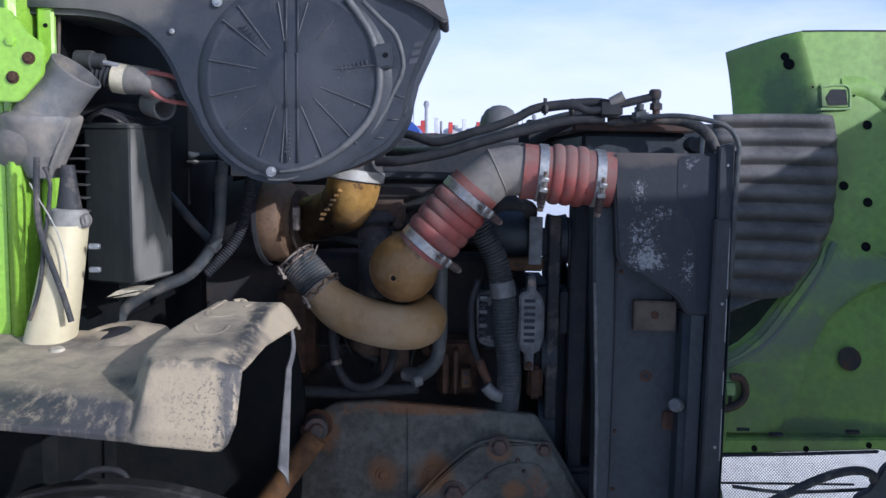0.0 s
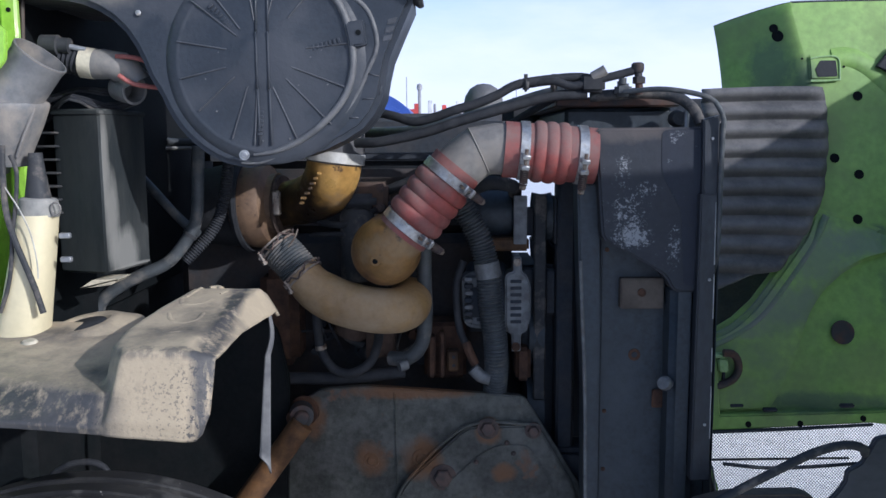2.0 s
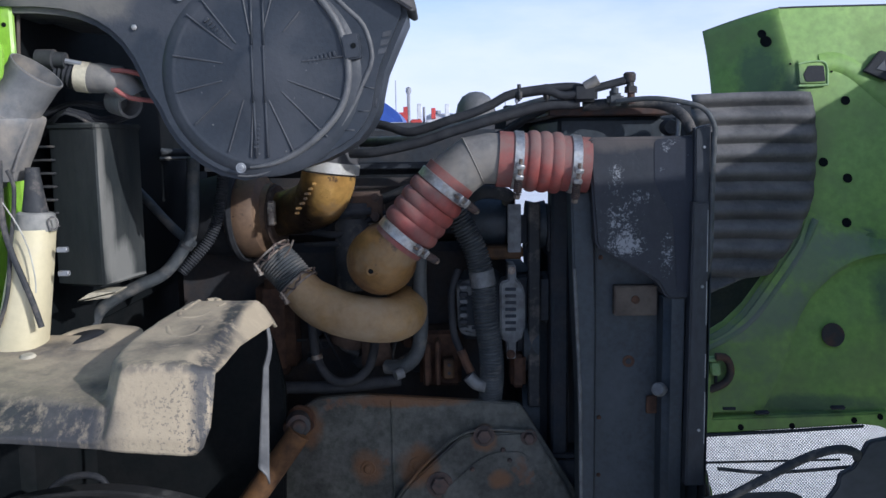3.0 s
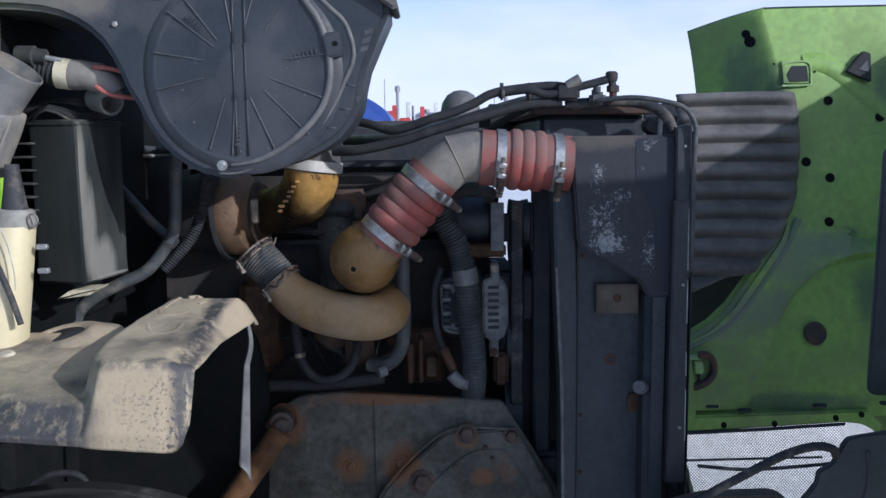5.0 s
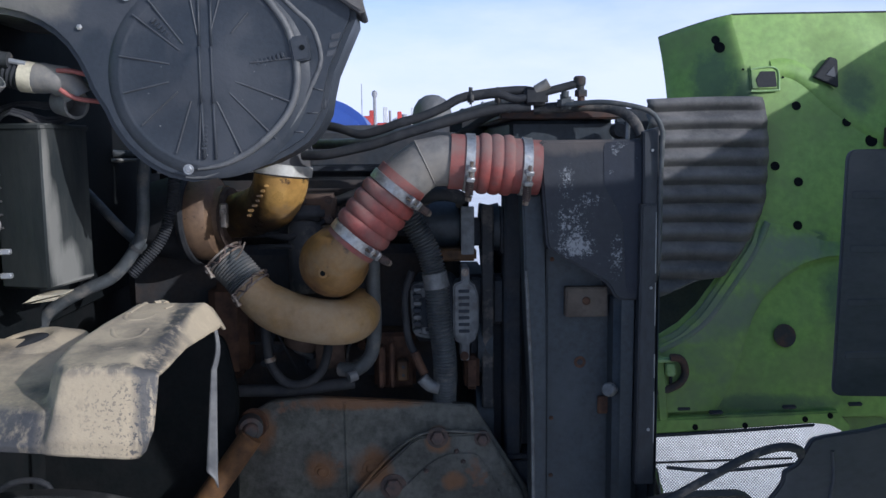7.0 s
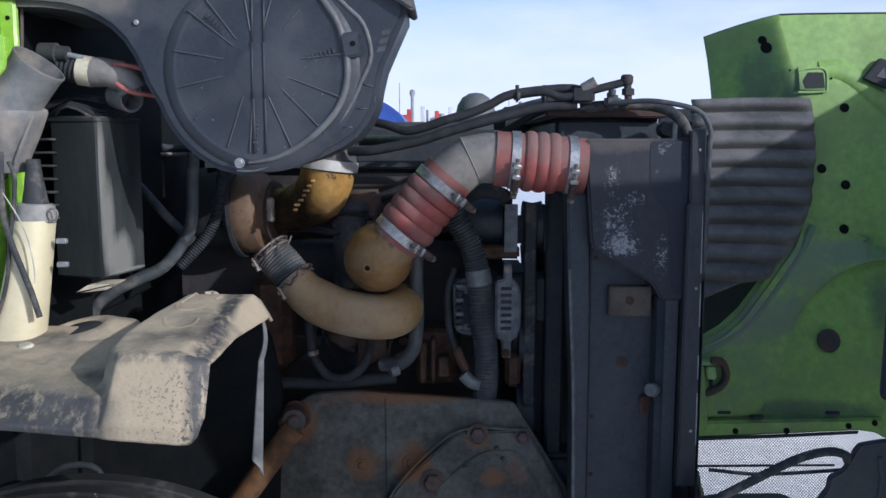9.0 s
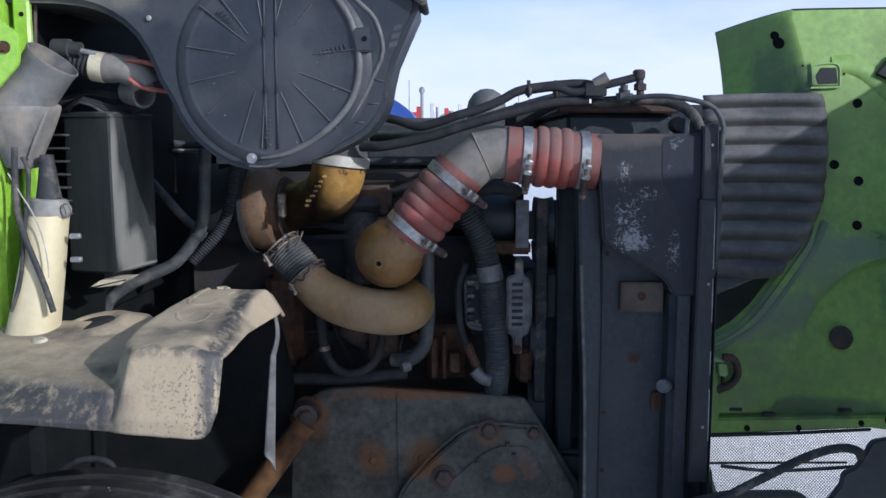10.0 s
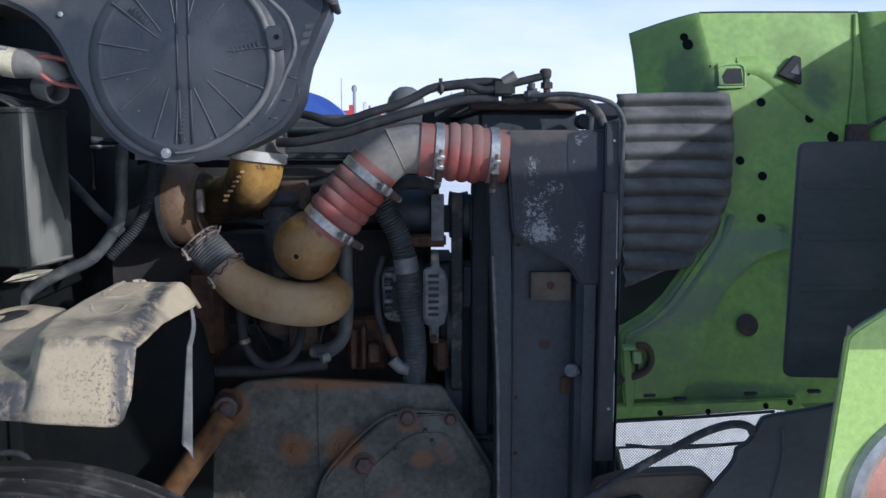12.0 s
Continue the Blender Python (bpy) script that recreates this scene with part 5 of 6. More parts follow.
# ---------------------------------------------------------------- radiator
def build_radiator():
    r = thing("radiator", "black radiator pack with side channel and shroud", "radiator", at=(0.45, 2.4, 0.7))
    part("core", box((0.375, 1.93, 0.62), (0.555, 2.72, 1.62), 0.01), "dark", r)
    part("side_channel", slab([(0.366, 0.60), (0.366, 1.60), (0.53, 1.60), (0.53, 0.60)], 1.862, 1.90, 0.003), "blackpaint", r, "blue-black painted side channel")
    part("shroud_edge", slab([(0.335, 0.60), (0.330, 1.1), (0.316, 1.36), (0.310, 1.54), (0.355, 1.54), (0.361, 1.3), (0.364, 0.60)], 1.835, 1.90, 0.004), "blackpaint", r)
    # dull alloy strip paints the highlight along the worn shroud edge
    part("shroud_lip", tube([(0.3375, 1.834, 0.66), (0.3345, 1.834, 0.95), (0.331, 1.834, 1.12), (0.3235, 1.834, 1.27), (0.318, 1.834, 1.38)], 0.0042, 8), "alloy_dirty", r, "worn edge with its highlight painted bright")
    tank = [(0.338, 1.652), (0.554, 1.653), (0.555, 1.32), (0.502, 1.32), (0.486, 1.354), (0.394, 1.408), (0.356, 1.430)]
    part("cooler_tank", slab(round_outline(tank, 0.016), 1.795, 1.93, 0.005, seg=3), "peeling", r, "charge air cooler tank with flaking paint", angle=50)
    part("tank_end", slab(round_outline([(0.470, 1.647), (0.550, 1.648), (0.550, 1.335), (0.522, 1.335), (0.512, 1.49), (0.472, 1.56)], 0.012), 1.7940, 1.80, 0.0004), "peeling_dark", r, "navy black tank end with paint chips")
    part("tank_leg", box((0.500, 1.800, 0.60), (0.554, 1.93, 1.335), 0.014, seg=3), "blackpaint", r, "narrow black lower tank")
    part("mount_pad", slab(round_outline([(0.404, 1.278), (0.404, 1.342), (0.493, 1.342), (0.494, 1.278)], 0.004), 1.838, 1.862, 0.003), "tan", r, "tan mounting pad with a bolt")
    part("pad_bolt", hex_bolt((0.4475, 1.838, 1.3125), (0, -1, 0), 0.006, 0.004), "rust", r)
    part("hole", lathe([(0, 0), (0.006, 0), (0.006, 0.0015), (0, 0.0015)], (0.440, 1.862, 1.174), (0, -1, 0), 16), "dark", r)
    part("rust_ring", lathe([(0.0065, 0), (0.013, 0), (0.013, 0.001), (0.0065, 0.001)], (0.440, 1.862, 1.174), (0, -1, 0), 20), "rust", r)
    for z in (0.74, 0.92, 1.05, 1.40):
        part("rivet", lathe([(0, 0.003), (0.004, 0.002), (0.005, 0)], (0.378, 1.862, z), (0, -1, 0), 12), "rust", r)
    part("drain_knob", lathe([(0, 0.022), (0.012, 0.022), (0.015, 0.016), (0.015, 0.004), (0.010, 0.0), (0.010, -0.02), (0, -0.02)], (0.493, 1.797, 1.130), (-0.6, -1, 0.3), 20), "alloy_dirty", r, "pale worn drain knob")
    part("drain_stay", box((0.478, 1.852, 1.06), (0.515, 1.858, 1.10), 0.002), "rust", r)
    part("post", slab([(0.542, 0.93), (0.545, 1.521), (0.577, 1.521), (0.581, 0.93)], 1.772, 1.80, 0.003), "worn_post", r, "worn square-edged post")
    part("post_upper", slab([(0.551, 1.51), (0.548, 1.668), (0.580, 1.676), (0.582, 1.51)], 1.7805, 1.80, 0.003), "worn_post", r)
    part("post_backing", box((0.5555, 1.84, 0.60), (0.590, 1.90, 1.655), 0.003), "blackpaint", r)
    part("post_flange", box((0.5905, 1.80, 0.60), (0.594, 1.90, 1.66), 0.0015), "blackpaint", r)
    for za, zb in ((1.02, 1.13), (1.16, 1.21), (1.27, 1.36), (1.38, 1.505)):
        part("scuffed_edge", tube([(0.5795 - 0.0068 * (za - 0.93), 1.774, za), (0.5795 - 0.0068 * (zb - 0.93), 1.774, zb)], 0.0014, 6, 0.03), "alloy", r, "paint worn to bright metal")
    for z in (1.05, 1.35, 1.63):
        part("stud", lathe([(0, 0.004), (0.003, 0.003), (0.0035, 0)], (0.567, 1.7725 if z < 1.5 else 1.781, z), (0, -1, 0), 10), "alloy", r)
    part("header_bar", box((0.272, 1.90, 1.698), (0.535, 2.72, 1.718), 0.003), "rusty_black", r, "black top bar with rust")
    part("header_tank", box((0.295, 1.93, 1.60), (0.527, 2.72, 1.696), 0.008), "blackpaint", r, "blue-black top tank")
    part("valve", lathe([(0, -0.02), (0.016, -0.02), (0.018, 0.0), (0.014, 0.02), (0, 0.02)], (0.522, 1.88, 1.672), (0, -1, 0), 16), "rubber", r)
    part("stay_rod", tube([(0.537, 1.86, 1.70), (0.535, 1.86, 1.64)], 0.005, 8), "alloy", r)
    fan = thing("cooling_fan", "black cooling fan and hub ahead of the engine", "fan", at=(0.30, 2.45, 1.15))
    part("hub", lathe([(0, -0.03), (0.10, -0.03), (0.11, 0), (0.10, 0.03), (0, 0.03)], (0.31, 2.45, 1.15), (1, 0, 0), 32), "dark", fan)
    for k in range(9):
        m = Matrix.Translation((0.31, 2.45, 1.15)) @ Euler((k * 2 * math.pi / 9, 0, 0)).to_matrix().to_4x4()
        part("blade", box((-0.004, -0.05, 0.10), (0.004, 0.05, 0.28), 0.003, m @ pose(0, 0, 0, 0, 0, 25)), "dark", fan)


# ---------------------------------------------------------------- engine
def build_engine():
    e = thing("engine", "dirty rust-brown diesel engine block deep in the bay", "engine", at=(-0.2, 2.4, 0.7))
    part("block", box((-0.62, 2.16, 0.60), (0.20, 2.75, 1.40), 0.02), "iron", e)
    part("head", box((-0.60, 2.20, 1.40), (0.18, 2.70, 1.56), 0.02), "iron", e)
    part("valve_cover", box((-0.58, 2.25, 1.56), (0.20, 2.65, 1.698), 0.02), "dark", e, "black valve cover")
    part("cover_rail", box((-0.80, 2.33, 1.609), (-0.62, 2.39, 1.618), 0.003), "capgrey", e, "pale rail")
    part("rail", box((-0.16, 2.06, 1.585), (0.08, 2.10, 1.602), 0.003), "dark", e)
    part("manifold", box((-0.185, 2.03, 1.462), (-0.095, 2.14, 1.535), 0.010), "iron_dusty", e, "dusty cast manifold block")
    for k, (bx, bz) in enumerate(((-0.17, 1.52), (-0.112, 1.522), (-0.17, 1.478), (-0.112, 1.478))):
        part("manifold_bolt", hex_bolt((bx, 2.03, bz), (0, -1, 0), 0.007, 0.008), "rust_bolt", e)
    part("manifold_arm", tube([(-0.11, 2.08, 1.51), (-0.02, 2.06, 1.545), (0.05, 2.05, 1.57)], 0.012, 12), "iron", e)
    part("side_cover", box((-0.40, 2.04, 1.10), (-0.31, 2.16, 1.33), 0.02), "rust", e, "rusty side cover")
    part("rust_block", box((-0.015, 2.065, 1.065), (0.085, 2.16, 1.20), 0.008), "rust", e)
    part("pump_body", lathe([(0, 0.0), (0.035, 0.0), (0.042, 0.01), (0.042, 0.05), (0.03, 0.06), (0.03, 0.10), (0, 0.10)], (-0.19, 2.06, 1.17), (0.3, 0, 1), 24), "iron_dusty", e)
    part("pump_flange", slab(round_outline([(-0.15, 1.12), (-0.15, 1.19), (-0.085, 1.20), (-0.08, 1.13)], 0.01), 2.03, 2.08, 0.004), "iron_dusty", e)
    part("rust_rib", box((-0.005, 2.03, 1.075), (0.012, 2.16, 1.175), 0.004), "rust", e)
    part("rust_rib", box((0.022, 2.03, 1.075), (0.036, 2.16, 1.185), 0.004), "rust", e)
    lug = part("bracket", box((0.04, 2.015, 1.095), (0.068, 2.05, 1.145), 0.004), "rust_pale", e)
    part("hole", lathe([(0, 0), (0.004, 0), (0.004, 0.001), (0, 0.001)], (0.055, 2.015, 1.11), (0, -1, 0), 10), "dark", lug)
    part("hole", lathe([(0, 0), (0.004, 0), (0.004, 0.001), (0, 0.001)], (0.055, 2.015, 1.13), (0, -1, 0), 10), "dark", lug)
    # two dark blocks added so the gaps beside the belt stay dark
    part("front_cover", box((0.17, 2.32, 0.60), (0.285, 2.6, 1.30), 0.01), "dark", e, "dark block added behind the belt gap")
    part("cover_ear", box((0.16, 2.32, 1.41), (0.224, 2.5, 1.505), 0.01), "dark", e)
    rnd = random.Random(8)
    for k in range(14):
        x, z = rnd.uniform(-0.3, -0.02), rnd.uniform(1.09, 1.22)
        part("casting_boss", hex_bolt((x, 2.155, z), (0, -1, 0), rnd.uniform(0.010, 0.02), rnd.uniform(0.02, 0.05)), rnd.choice(["iron", "rust", "dark"]), e)
    f = thing("fuel_filter", "black spin-on filter hanging behind the intake elbow", "filter", at=(-0.2, 2.02, 1.3))
    part("can", lathe([(0, 0.0), (0.035, 0.0), (0.040, 0.01), (0.040, 0.15), (0.032, 0.165), (0.02, 0.17), (0, 0.17)], (-0.165, 2.03, 1.31), (0, 0, 1), 28), "rubber", f)
    part("head", box((-0.20, 2.0, 1.475), (-0.12, 2.07, 1.51), 0.01), "dark", f)
    # alternator
    a = thing("alternator", "alternator with slotted alloy end housings", "alternator", at=(0.15, 2.06, 1.17))
    part("stator", lathe([(0, 0.0), (0.07, 0.0), (0.083, 0.01), (0.083, 0.085), (0.07, 0.1), (0, 0.1)], (0.085, 2.075, 1.262), (1, 0, 0), 40), "dark", a)
    rear = part("rear_housing", slab(round_outline([(0.078, 1.205), (0.074, 1.325), (0.125, 1.335), (0.128, 1.195)], 0.02), 2.0, 2.06, 0.012, seg=3), "alloy_dirty", a)
    for k in range(7):
        part("slot", box((0.108, 1.9975, 1.218 + 0.015 * k), (0.124, 2.003, 1.225 + 0.015 * k), 0.0005), "dark", rear)
        part("terminal", box((0.080, 1.99, 1.215 + 0.016 * k), (0.100, 2.004, 1.226 + 0.016 * k), 0.002), "dark" if k % 2 else "alloy_dirty", rear)
    front = part("front_housing", slab(round_outline([(0.188, 1.150), (0.188, 1.190), (0.176, 1.196), (0.172, 1.215), (0.172, 1.322), (0.177, 1.331), (0.191, 1.334), (0.191, 1.368), (0.209, 1.368), (0.210, 1.334), (0.222, 1.325), (0.230, 1.302), (0.230, 1.225), (0.222, 1.197), (0.209, 1.190), (0.208, 1.150)], 0.005), 1.985, 2.05, 0.004, seg=3), "alloy_dirty", a, "slotted cast alloy end housing")
    for k in range(7):
        part("slot", box((0.184, 1.9835, 1.216 + 0.0155 * k), (0.209, 1.99, 1.2235 + 0.0155 * k), 0.001), "dark", front)
    part("bolt", hex_bolt((0.197, 1.985, 1.162), (0, -1, 0), 0.007, 0.006), "rust", front)
    part("bolt", hex_bolt((0.199, 1.985, 1.356), (0, -1, 0), 0.006, 0.006), "bolt", front)
    b = thing("accessory_bracket", "rusty bracket over the alternator", "bracket", at=(0.17, 2.04, 1.39))
    part("bar", box((0.105, 2.01, 1.378), (0.228, 2.06, 1.408), 0.005), "rust_pale", b)
    part("upright", slab(round_outline([(0.192, 1.395), (0.192, 1.505), (0.222, 1.505), (0.222, 1.395)], 0.003), 2.0, 2.012, 0.002), "alloy_dirty", b, "grey alloy upright")
    part("foot", box((0.20, 2.02, 1.07), (0.235, 2.10, 1.15), 0.008), "rust", b)
    c = thing("compressor", "black cylindrical air conditioning compressor", "compressor", at=(0.15, 2.08, 1.45))
    part("body", lathe([(0, 0), (0.05, 0.0), (0.058, 0.008), (0.058, 0.10), (0.05, 0.11), (0, 0.11)], (0.09, 2.09, 1.455), (1, 0, 0), 36), "blackpaint", c)
    part("cap_band", lathe([(0.058, 0.02), (0.061, 0.02), (0.061, 0.03), (0.058, 0.03)], (0.09, 2.09, 1.455), (1, 0, 0), 36), "dark", c)
    part("hose_loop", tube([(0.10, 2.02, 1.52), (0.14, 2.0, 1.535), (0.19, 2.02, 1.525), (0.20, 2.08, 1.50)], 0.016, 12), "rubber", c)
    d = thing("belt_drive", "black drive belt round the front pulleys", "belt", at=(0.25, 2.05, 1.0))
    part("belt", box((0.242, 2.035, 1.02), (0.270, 2.05, 1.506), 0.003), "rubber", d)
    part("pulley", lathe([(0, -0.022), (0.058, -0.022), (0.053, 0.0), (0.058, 0.022), (0, 0.022)], (0.264, 2.10, 1.449), (1, 0, 0), 36), "blackpaint", d)
    part("pulley", lathe([(0, -0.018), (0.07, -0.018), (0.065, 0.0), (0.07, 0.018), (0, 0.018)], (0.25, 2.10, 1.17), (1, 0, 0), 36), "blackpaint", d)
    part("pulley", lathe([(0, -0.02), (0.10, -0.02), (0.095, 0.0), (0.10, 0.02), (0, 0.02)], (0.25, 2.14, 0.98), (1, 0, 0), 40), "blackpaint", d)
    # dark box added behind the belt, with a strip to fill the column gap
    part("housing", box((0.245, 2.112, 0.60), (0.345, 2.15, 1.33), 0.006), "dark", d)
    part("column_head", box((0.287, 2.03, 1.392), (0.2935, 2.10, 1.50), 0.002), "dark", d)
    part("column", box((0.294, 2.02, 0.9), (0.335, 2.10, 1.56), 0.006), "dark", d)
    # added fillers that keep the slits round the belt dark
    part("spacer", box((0.217, 2.06, 1.408), (0.244, 2.09, 1.474), 0.003), "dark", d)
    part("spacer", box((0.217, 2.06, 1.10), (0.244, 2.09, 1.33), 0.003), "dark", d)
    part("tensioner_arm", box((0.268, 2.055, 1.22), (0.297, 2.11, 1.33), 0.006), "dark", d)
    # hoses
    cor = thing("convoluted_hose", "ribbed grey hose running down past the alternator", "hose", at=(0.13, 1.95, 1.2))
    part("upper_hose", ribbed([(0.05, 1.95, 1.53), (0.085, 1.95, 1.468), (0.114, 1.95, 1.412), (0.131, 1.95, 1.352)], 0.0255, 0.0026, 0.0075, 22), "grey_hose", cor)
    part("cuff", tube([(0.128, 1.95, 1.362), (0.134, 1.95, 1.328)], 0.0285, 22), "alloy_dirty", cor, "smooth grey cuff")
    part("lower_hose", ribbed([(0.133, 1.95, 1.335), (0.138, 1.95, 1.26), (0.149, 1.958, 1.18), (0.152, 1.970, 1.12), (0.150, 1.995, 1.06), (0.148, 2.02, 1.01)], 0.0255, 0.0024, 0.0075, 22), "grey_hose", cor)
    part("sleeve", tube([(0.098, 1.962, 1.118), (0.116, 1.96, 1.100), (0.136, 1.96, 1.094)], 0.0145, 16), "alloy_dirty", cor, "pale sleeve")
    single("heater_hose", tube([(-0.008, 1.96, 1.42), (-0.010, 1.965, 1.33), (-0.008, 1.97, 1.24), (-0.018, 1.975, 1.17), (-0.05, 1.98, 1.137), (-0.09, 2.0, 1.132)], 0.0165, 18), "grey_hose", "grey heater hose dropping behind the gold pipe", "hose")
    single("hose_end", lathe([(0, 0), (0.012, 0), (0.012, 0.02), (0, 0.02)], (-0.05, 1.955, 1.13), (-0.8, -0.4, -0.2), 16), "alloy_dirty", "dull metal hose end fitting on the engine", "fitting")
    single("breather_hose", tube([(-0.255, 1.97, 1.27), (-0.252, 1.97, 1.20), (-0.243, 1.97, 1.152), (-0.215, 1.965, 1.115), (-0.175, 1.96, 1.108), (-0.135, 1.965, 1.13), (-0.118, 1.98, 1.17), (-0.115, 2.02, 1.22)], 0.0105, 14), "hose", "thin grey hose looping under the gold pipe", "hose")
    single("hose_clamp", lathe([(0.0105, -0.005), (0.0125, -0.005), (0.0125, 0.005), (0.0105, 0.005)], (-0.246, 1.97, 1.165), (0.2, 0, -1), 18), "bolt", "small dull clamp on the thin hose", "clamp")
    single("power_cable", tube([(0.078, 1.985, 1.36), (0.062, 1.98, 1.31), (0.063, 1.98, 1.25), (0.07, 1.98, 1.20), (0.088, 1.98, 1.16), (0.11, 1.975, 1.115)], 0.0085, 12), "hose", "black cable curving down beside the alternator", "cable")
    single("cable_lug", tube([(0.082, 1.975, 1.175), (0.094, 1.972, 1.145), (0.104, 1.97, 1.125)], 0.0105, 10), "rust", "rusty cable clamp beside the alternator", "clamp")
    single("oil_line", tube([(-0.33, 2.0, 1.085), (-0.2, 1.99, 1.088), (-0.1, 1.99, 1.098), (-0.06, 2.0, 1.10)], 0.014, 14), "hose", "dark oil line lying above the frame bracket", "pipe")
    single("loom", tube([(-0.26, 2.05, 1.30), (-0.22, 2.04, 1.25), (-0.2, 2.05, 1.18), (-0.16, 2.06, 1.15)], 0.012, 10), "rubber", "black loom on the engine side", "cable")
    rw = random.Random(21)
    for k in range(7):
        x, z = rw.uniform(-0.22, -0.06), rw.uniform(1.40, 1.46)
        pts = [(x - 0.06, 2.04, z + rw.uniform(-0.03, 0.02)), (x, 2.0 + 0.01 * k / 7, z), (x + 0.05, 2.02, z + rw.uniform(0.0, 0.05)), (x + 0.11, 2.06, z + rw.uniform(0.03, 0.09))]
        single("engine_wire", tube(pts, rw.uniform(0.004, 0.009), 8), rw.choice(["rubber", "hose", "grey_hose", "iron_dusty"]), "dusty wire beside the intake elbow", "wire", "wires on the engine")
    rr = random.Random(3)
    for k in range(10):
        x = rr.uniform(-0.30, 0.0)
        pts = [(x, 2.08, rr.uniform(1.15, 1.3)), (x + rr.uniform(-0.06, 0.06), 2.06, rr.uniform(1.12, 1.28)), (x + rr.uniform(-0.12, 0.12), 2.09, rr.uniform(1.09, 1.2))]
        single("engine_wire", tube(pts, rr.uniform(0.003, 0.007), 8), rr.choice(["rubber", "hose", "iron"]), "dirty wire on the engine side", "wire", "wires on the engine")


def build_top_lines():
    H = [
        ("air_hose", [(-0.15, 1.90, 1.625), (-0.097, 1.88, 1.627), (0.0, 1.87, 1.647), (0.066, 1.86, 1.668), (0.16, 1.86, 1.694), (0.253, 1.86, 1.717), (0.33, 1.86, 1.722)], 0.0105, "hose", "black air hose running over the engine"),
        ("air_hose", [(-0.16, 1.95, 1.70), (-0.073, 1.90, 1.682), (-0.027, 1.88, 1.668), (0.02, 1.87, 1.678), (0.055, 1.86, 1.690), (0.11, 1.86, 1.706), (0.148, 1.86, 1.722), (0.195, 1.86, 1.744), (0.30, 1.86, 1.756), (0.345, 1.86, 1.752)], 0.0095, "hose", "black corrugated loom arching over the engine"),
        ("air_hose", [(0.20, 1.87, 1.742), (0.26, 1.85, 1.748), (0.30, 1.85, 1.738), (0.36, 1.85, 1.752), (0.416, 1.85, 1.766), (0.43, 1.85, 1.770)], 0.0085, "hose", "black hose rising to a brass elbow"),
        ("air_hose", [(0.40, 1.83, 1.724), (0.46, 1.80, 1.728), (0.51, 1.785, 1.722), (0.556, 1.775, 1.709), (0.574, 1.77, 1.690), (0.584, 1.77, 1.665), (0.5835, 1.772, 1.64), (0.5835, 1.776, 1.54), (0.5845, 1.78, 1.43), (0.586, 1.79, 1.40), (0.587, 1.81, 1.36)], 0.0052, "grey_hose", "grey line bending down along the radiator post"),
        ("air_hose", [(0.34, 1.88, 1.718), (0.45, 1.87, 1.724), (0.51, 1.86, 1.716), (0.542, 1.84, 1.692), (0.556, 1.83, 1.66)], 0.0115, "rubber", "black hose bending down beside the post"),
        ("air_hose", [(0.10, 2.1, 1.60), (0.17, 2.0, 1.655), (0.24, 1.95, 1.70), (0.30, 1.92, 1.73)], 0.008, "hose", "thin black hose behind the red boot"),
        ("air_hose", [(-0.16, 2.2, 1.65), (-0.05, 2.1, 1.652), (0.06, 2.05, 1.672), (0.16, 2.0, 1.70), (0.26, 1.95, 1.728), (0.33, 1.92, 1.735)], 0.0125, "grey_hose", "dusty grey hose over the valve cover"),
    ]
    for name, pts, r, mat, lab in H:
        single(name, tube(pts, r, 14), mat, lab, "hose", "hoses over the engine")
    v = thing("valve_block", "dirty air valve fitting on the hoses", "valve", at=(0.35, 1.86, 1.74))
    part("body", box((0.315, 1.84, 1.725), (0.365, 1.875, 1.762), 0.006, None), "hose", v)
    part("port", lathe([(0, 0), (0.011, 0), (0.011, 0.03), (0, 0.03)], (0.34, 1.85, 1.755), (0.7, -0.2, 0.4), 12), "alu", v)
    for x in (0.205, 0.262, 0.40):
        c = thing("hose_clip", "black clip holding the hoses together", "clip", "clips on the hoses", at=(x, 1.86, 1.74))
        part("loop", box((x - 0.006, 1.846, 1.728), (x + 0.006, 1.876, 1.752), 0.004), "rubber", c)
        part("stud", lathe([(0, 0), (0.004, 0), (0.004, 0.012), (0, 0.012)], (x, 1.86, 1.751), (0, 0, 1), 8), "rubber", c)
    el = thing("brass_elbow", "dirty brass elbow fitting at the hose end", "fitting", at=(0.43, 1.85, 1.75))
    part("cap", lathe([(0, 0), (0.011, 0), (0.013, 0.006), (0.013, 0.016), (0.009, 0.02), (0, 0.02)], (0.431, 1.85, 1.764), (0, 0, 1), 14), "rusty_black", el)
    part("nut", hex_bolt((0.434, 1.85, 1.742), (0, 0, 1), 0.013, 0.014, False), "rusty_black", el)
    part("stem", tube([(0.432, 1.85, 1.77), (0.436, 1.85, 1.72)], 0.008, 10), "rusty_black", el)
    bt = thing("tee_fitting", "grey tee fitting on the line over the radiator", "fitting", at=(0.40, 1.85, 1.72))
    part("body", box((0.385, 1.835, 1.716), (0.418, 1.86, 1.742), 0.006), "grey_hose", bt)
    part("cap", lathe([(0, 0), (0.008, 0), (0.008, 0.012), (0, 0.012)], (0.40, 1.845, 1.741), (0, 0, 1), 12), "grey_hose", bt)
    dm = thing("air_intake_dome", "grey domed cap on the far side of the engine", "cap", at=(0.146, 2.62, 1.5))
    part("dome", lathe([(0, 0.195), (0.02, 0.192), (0.04, 0.18), (0.054, 0.158), (0.060, 0.13), (0.060, 0.0), (0, 0)], (0.146, 2.62, 1.60), (0, 0, 1), 32), "dome", dm)
    part("skirt", box((0.20, 2.55, 1.60), (0.34, 2.70, 1.752), 0.03), "hose", dm)


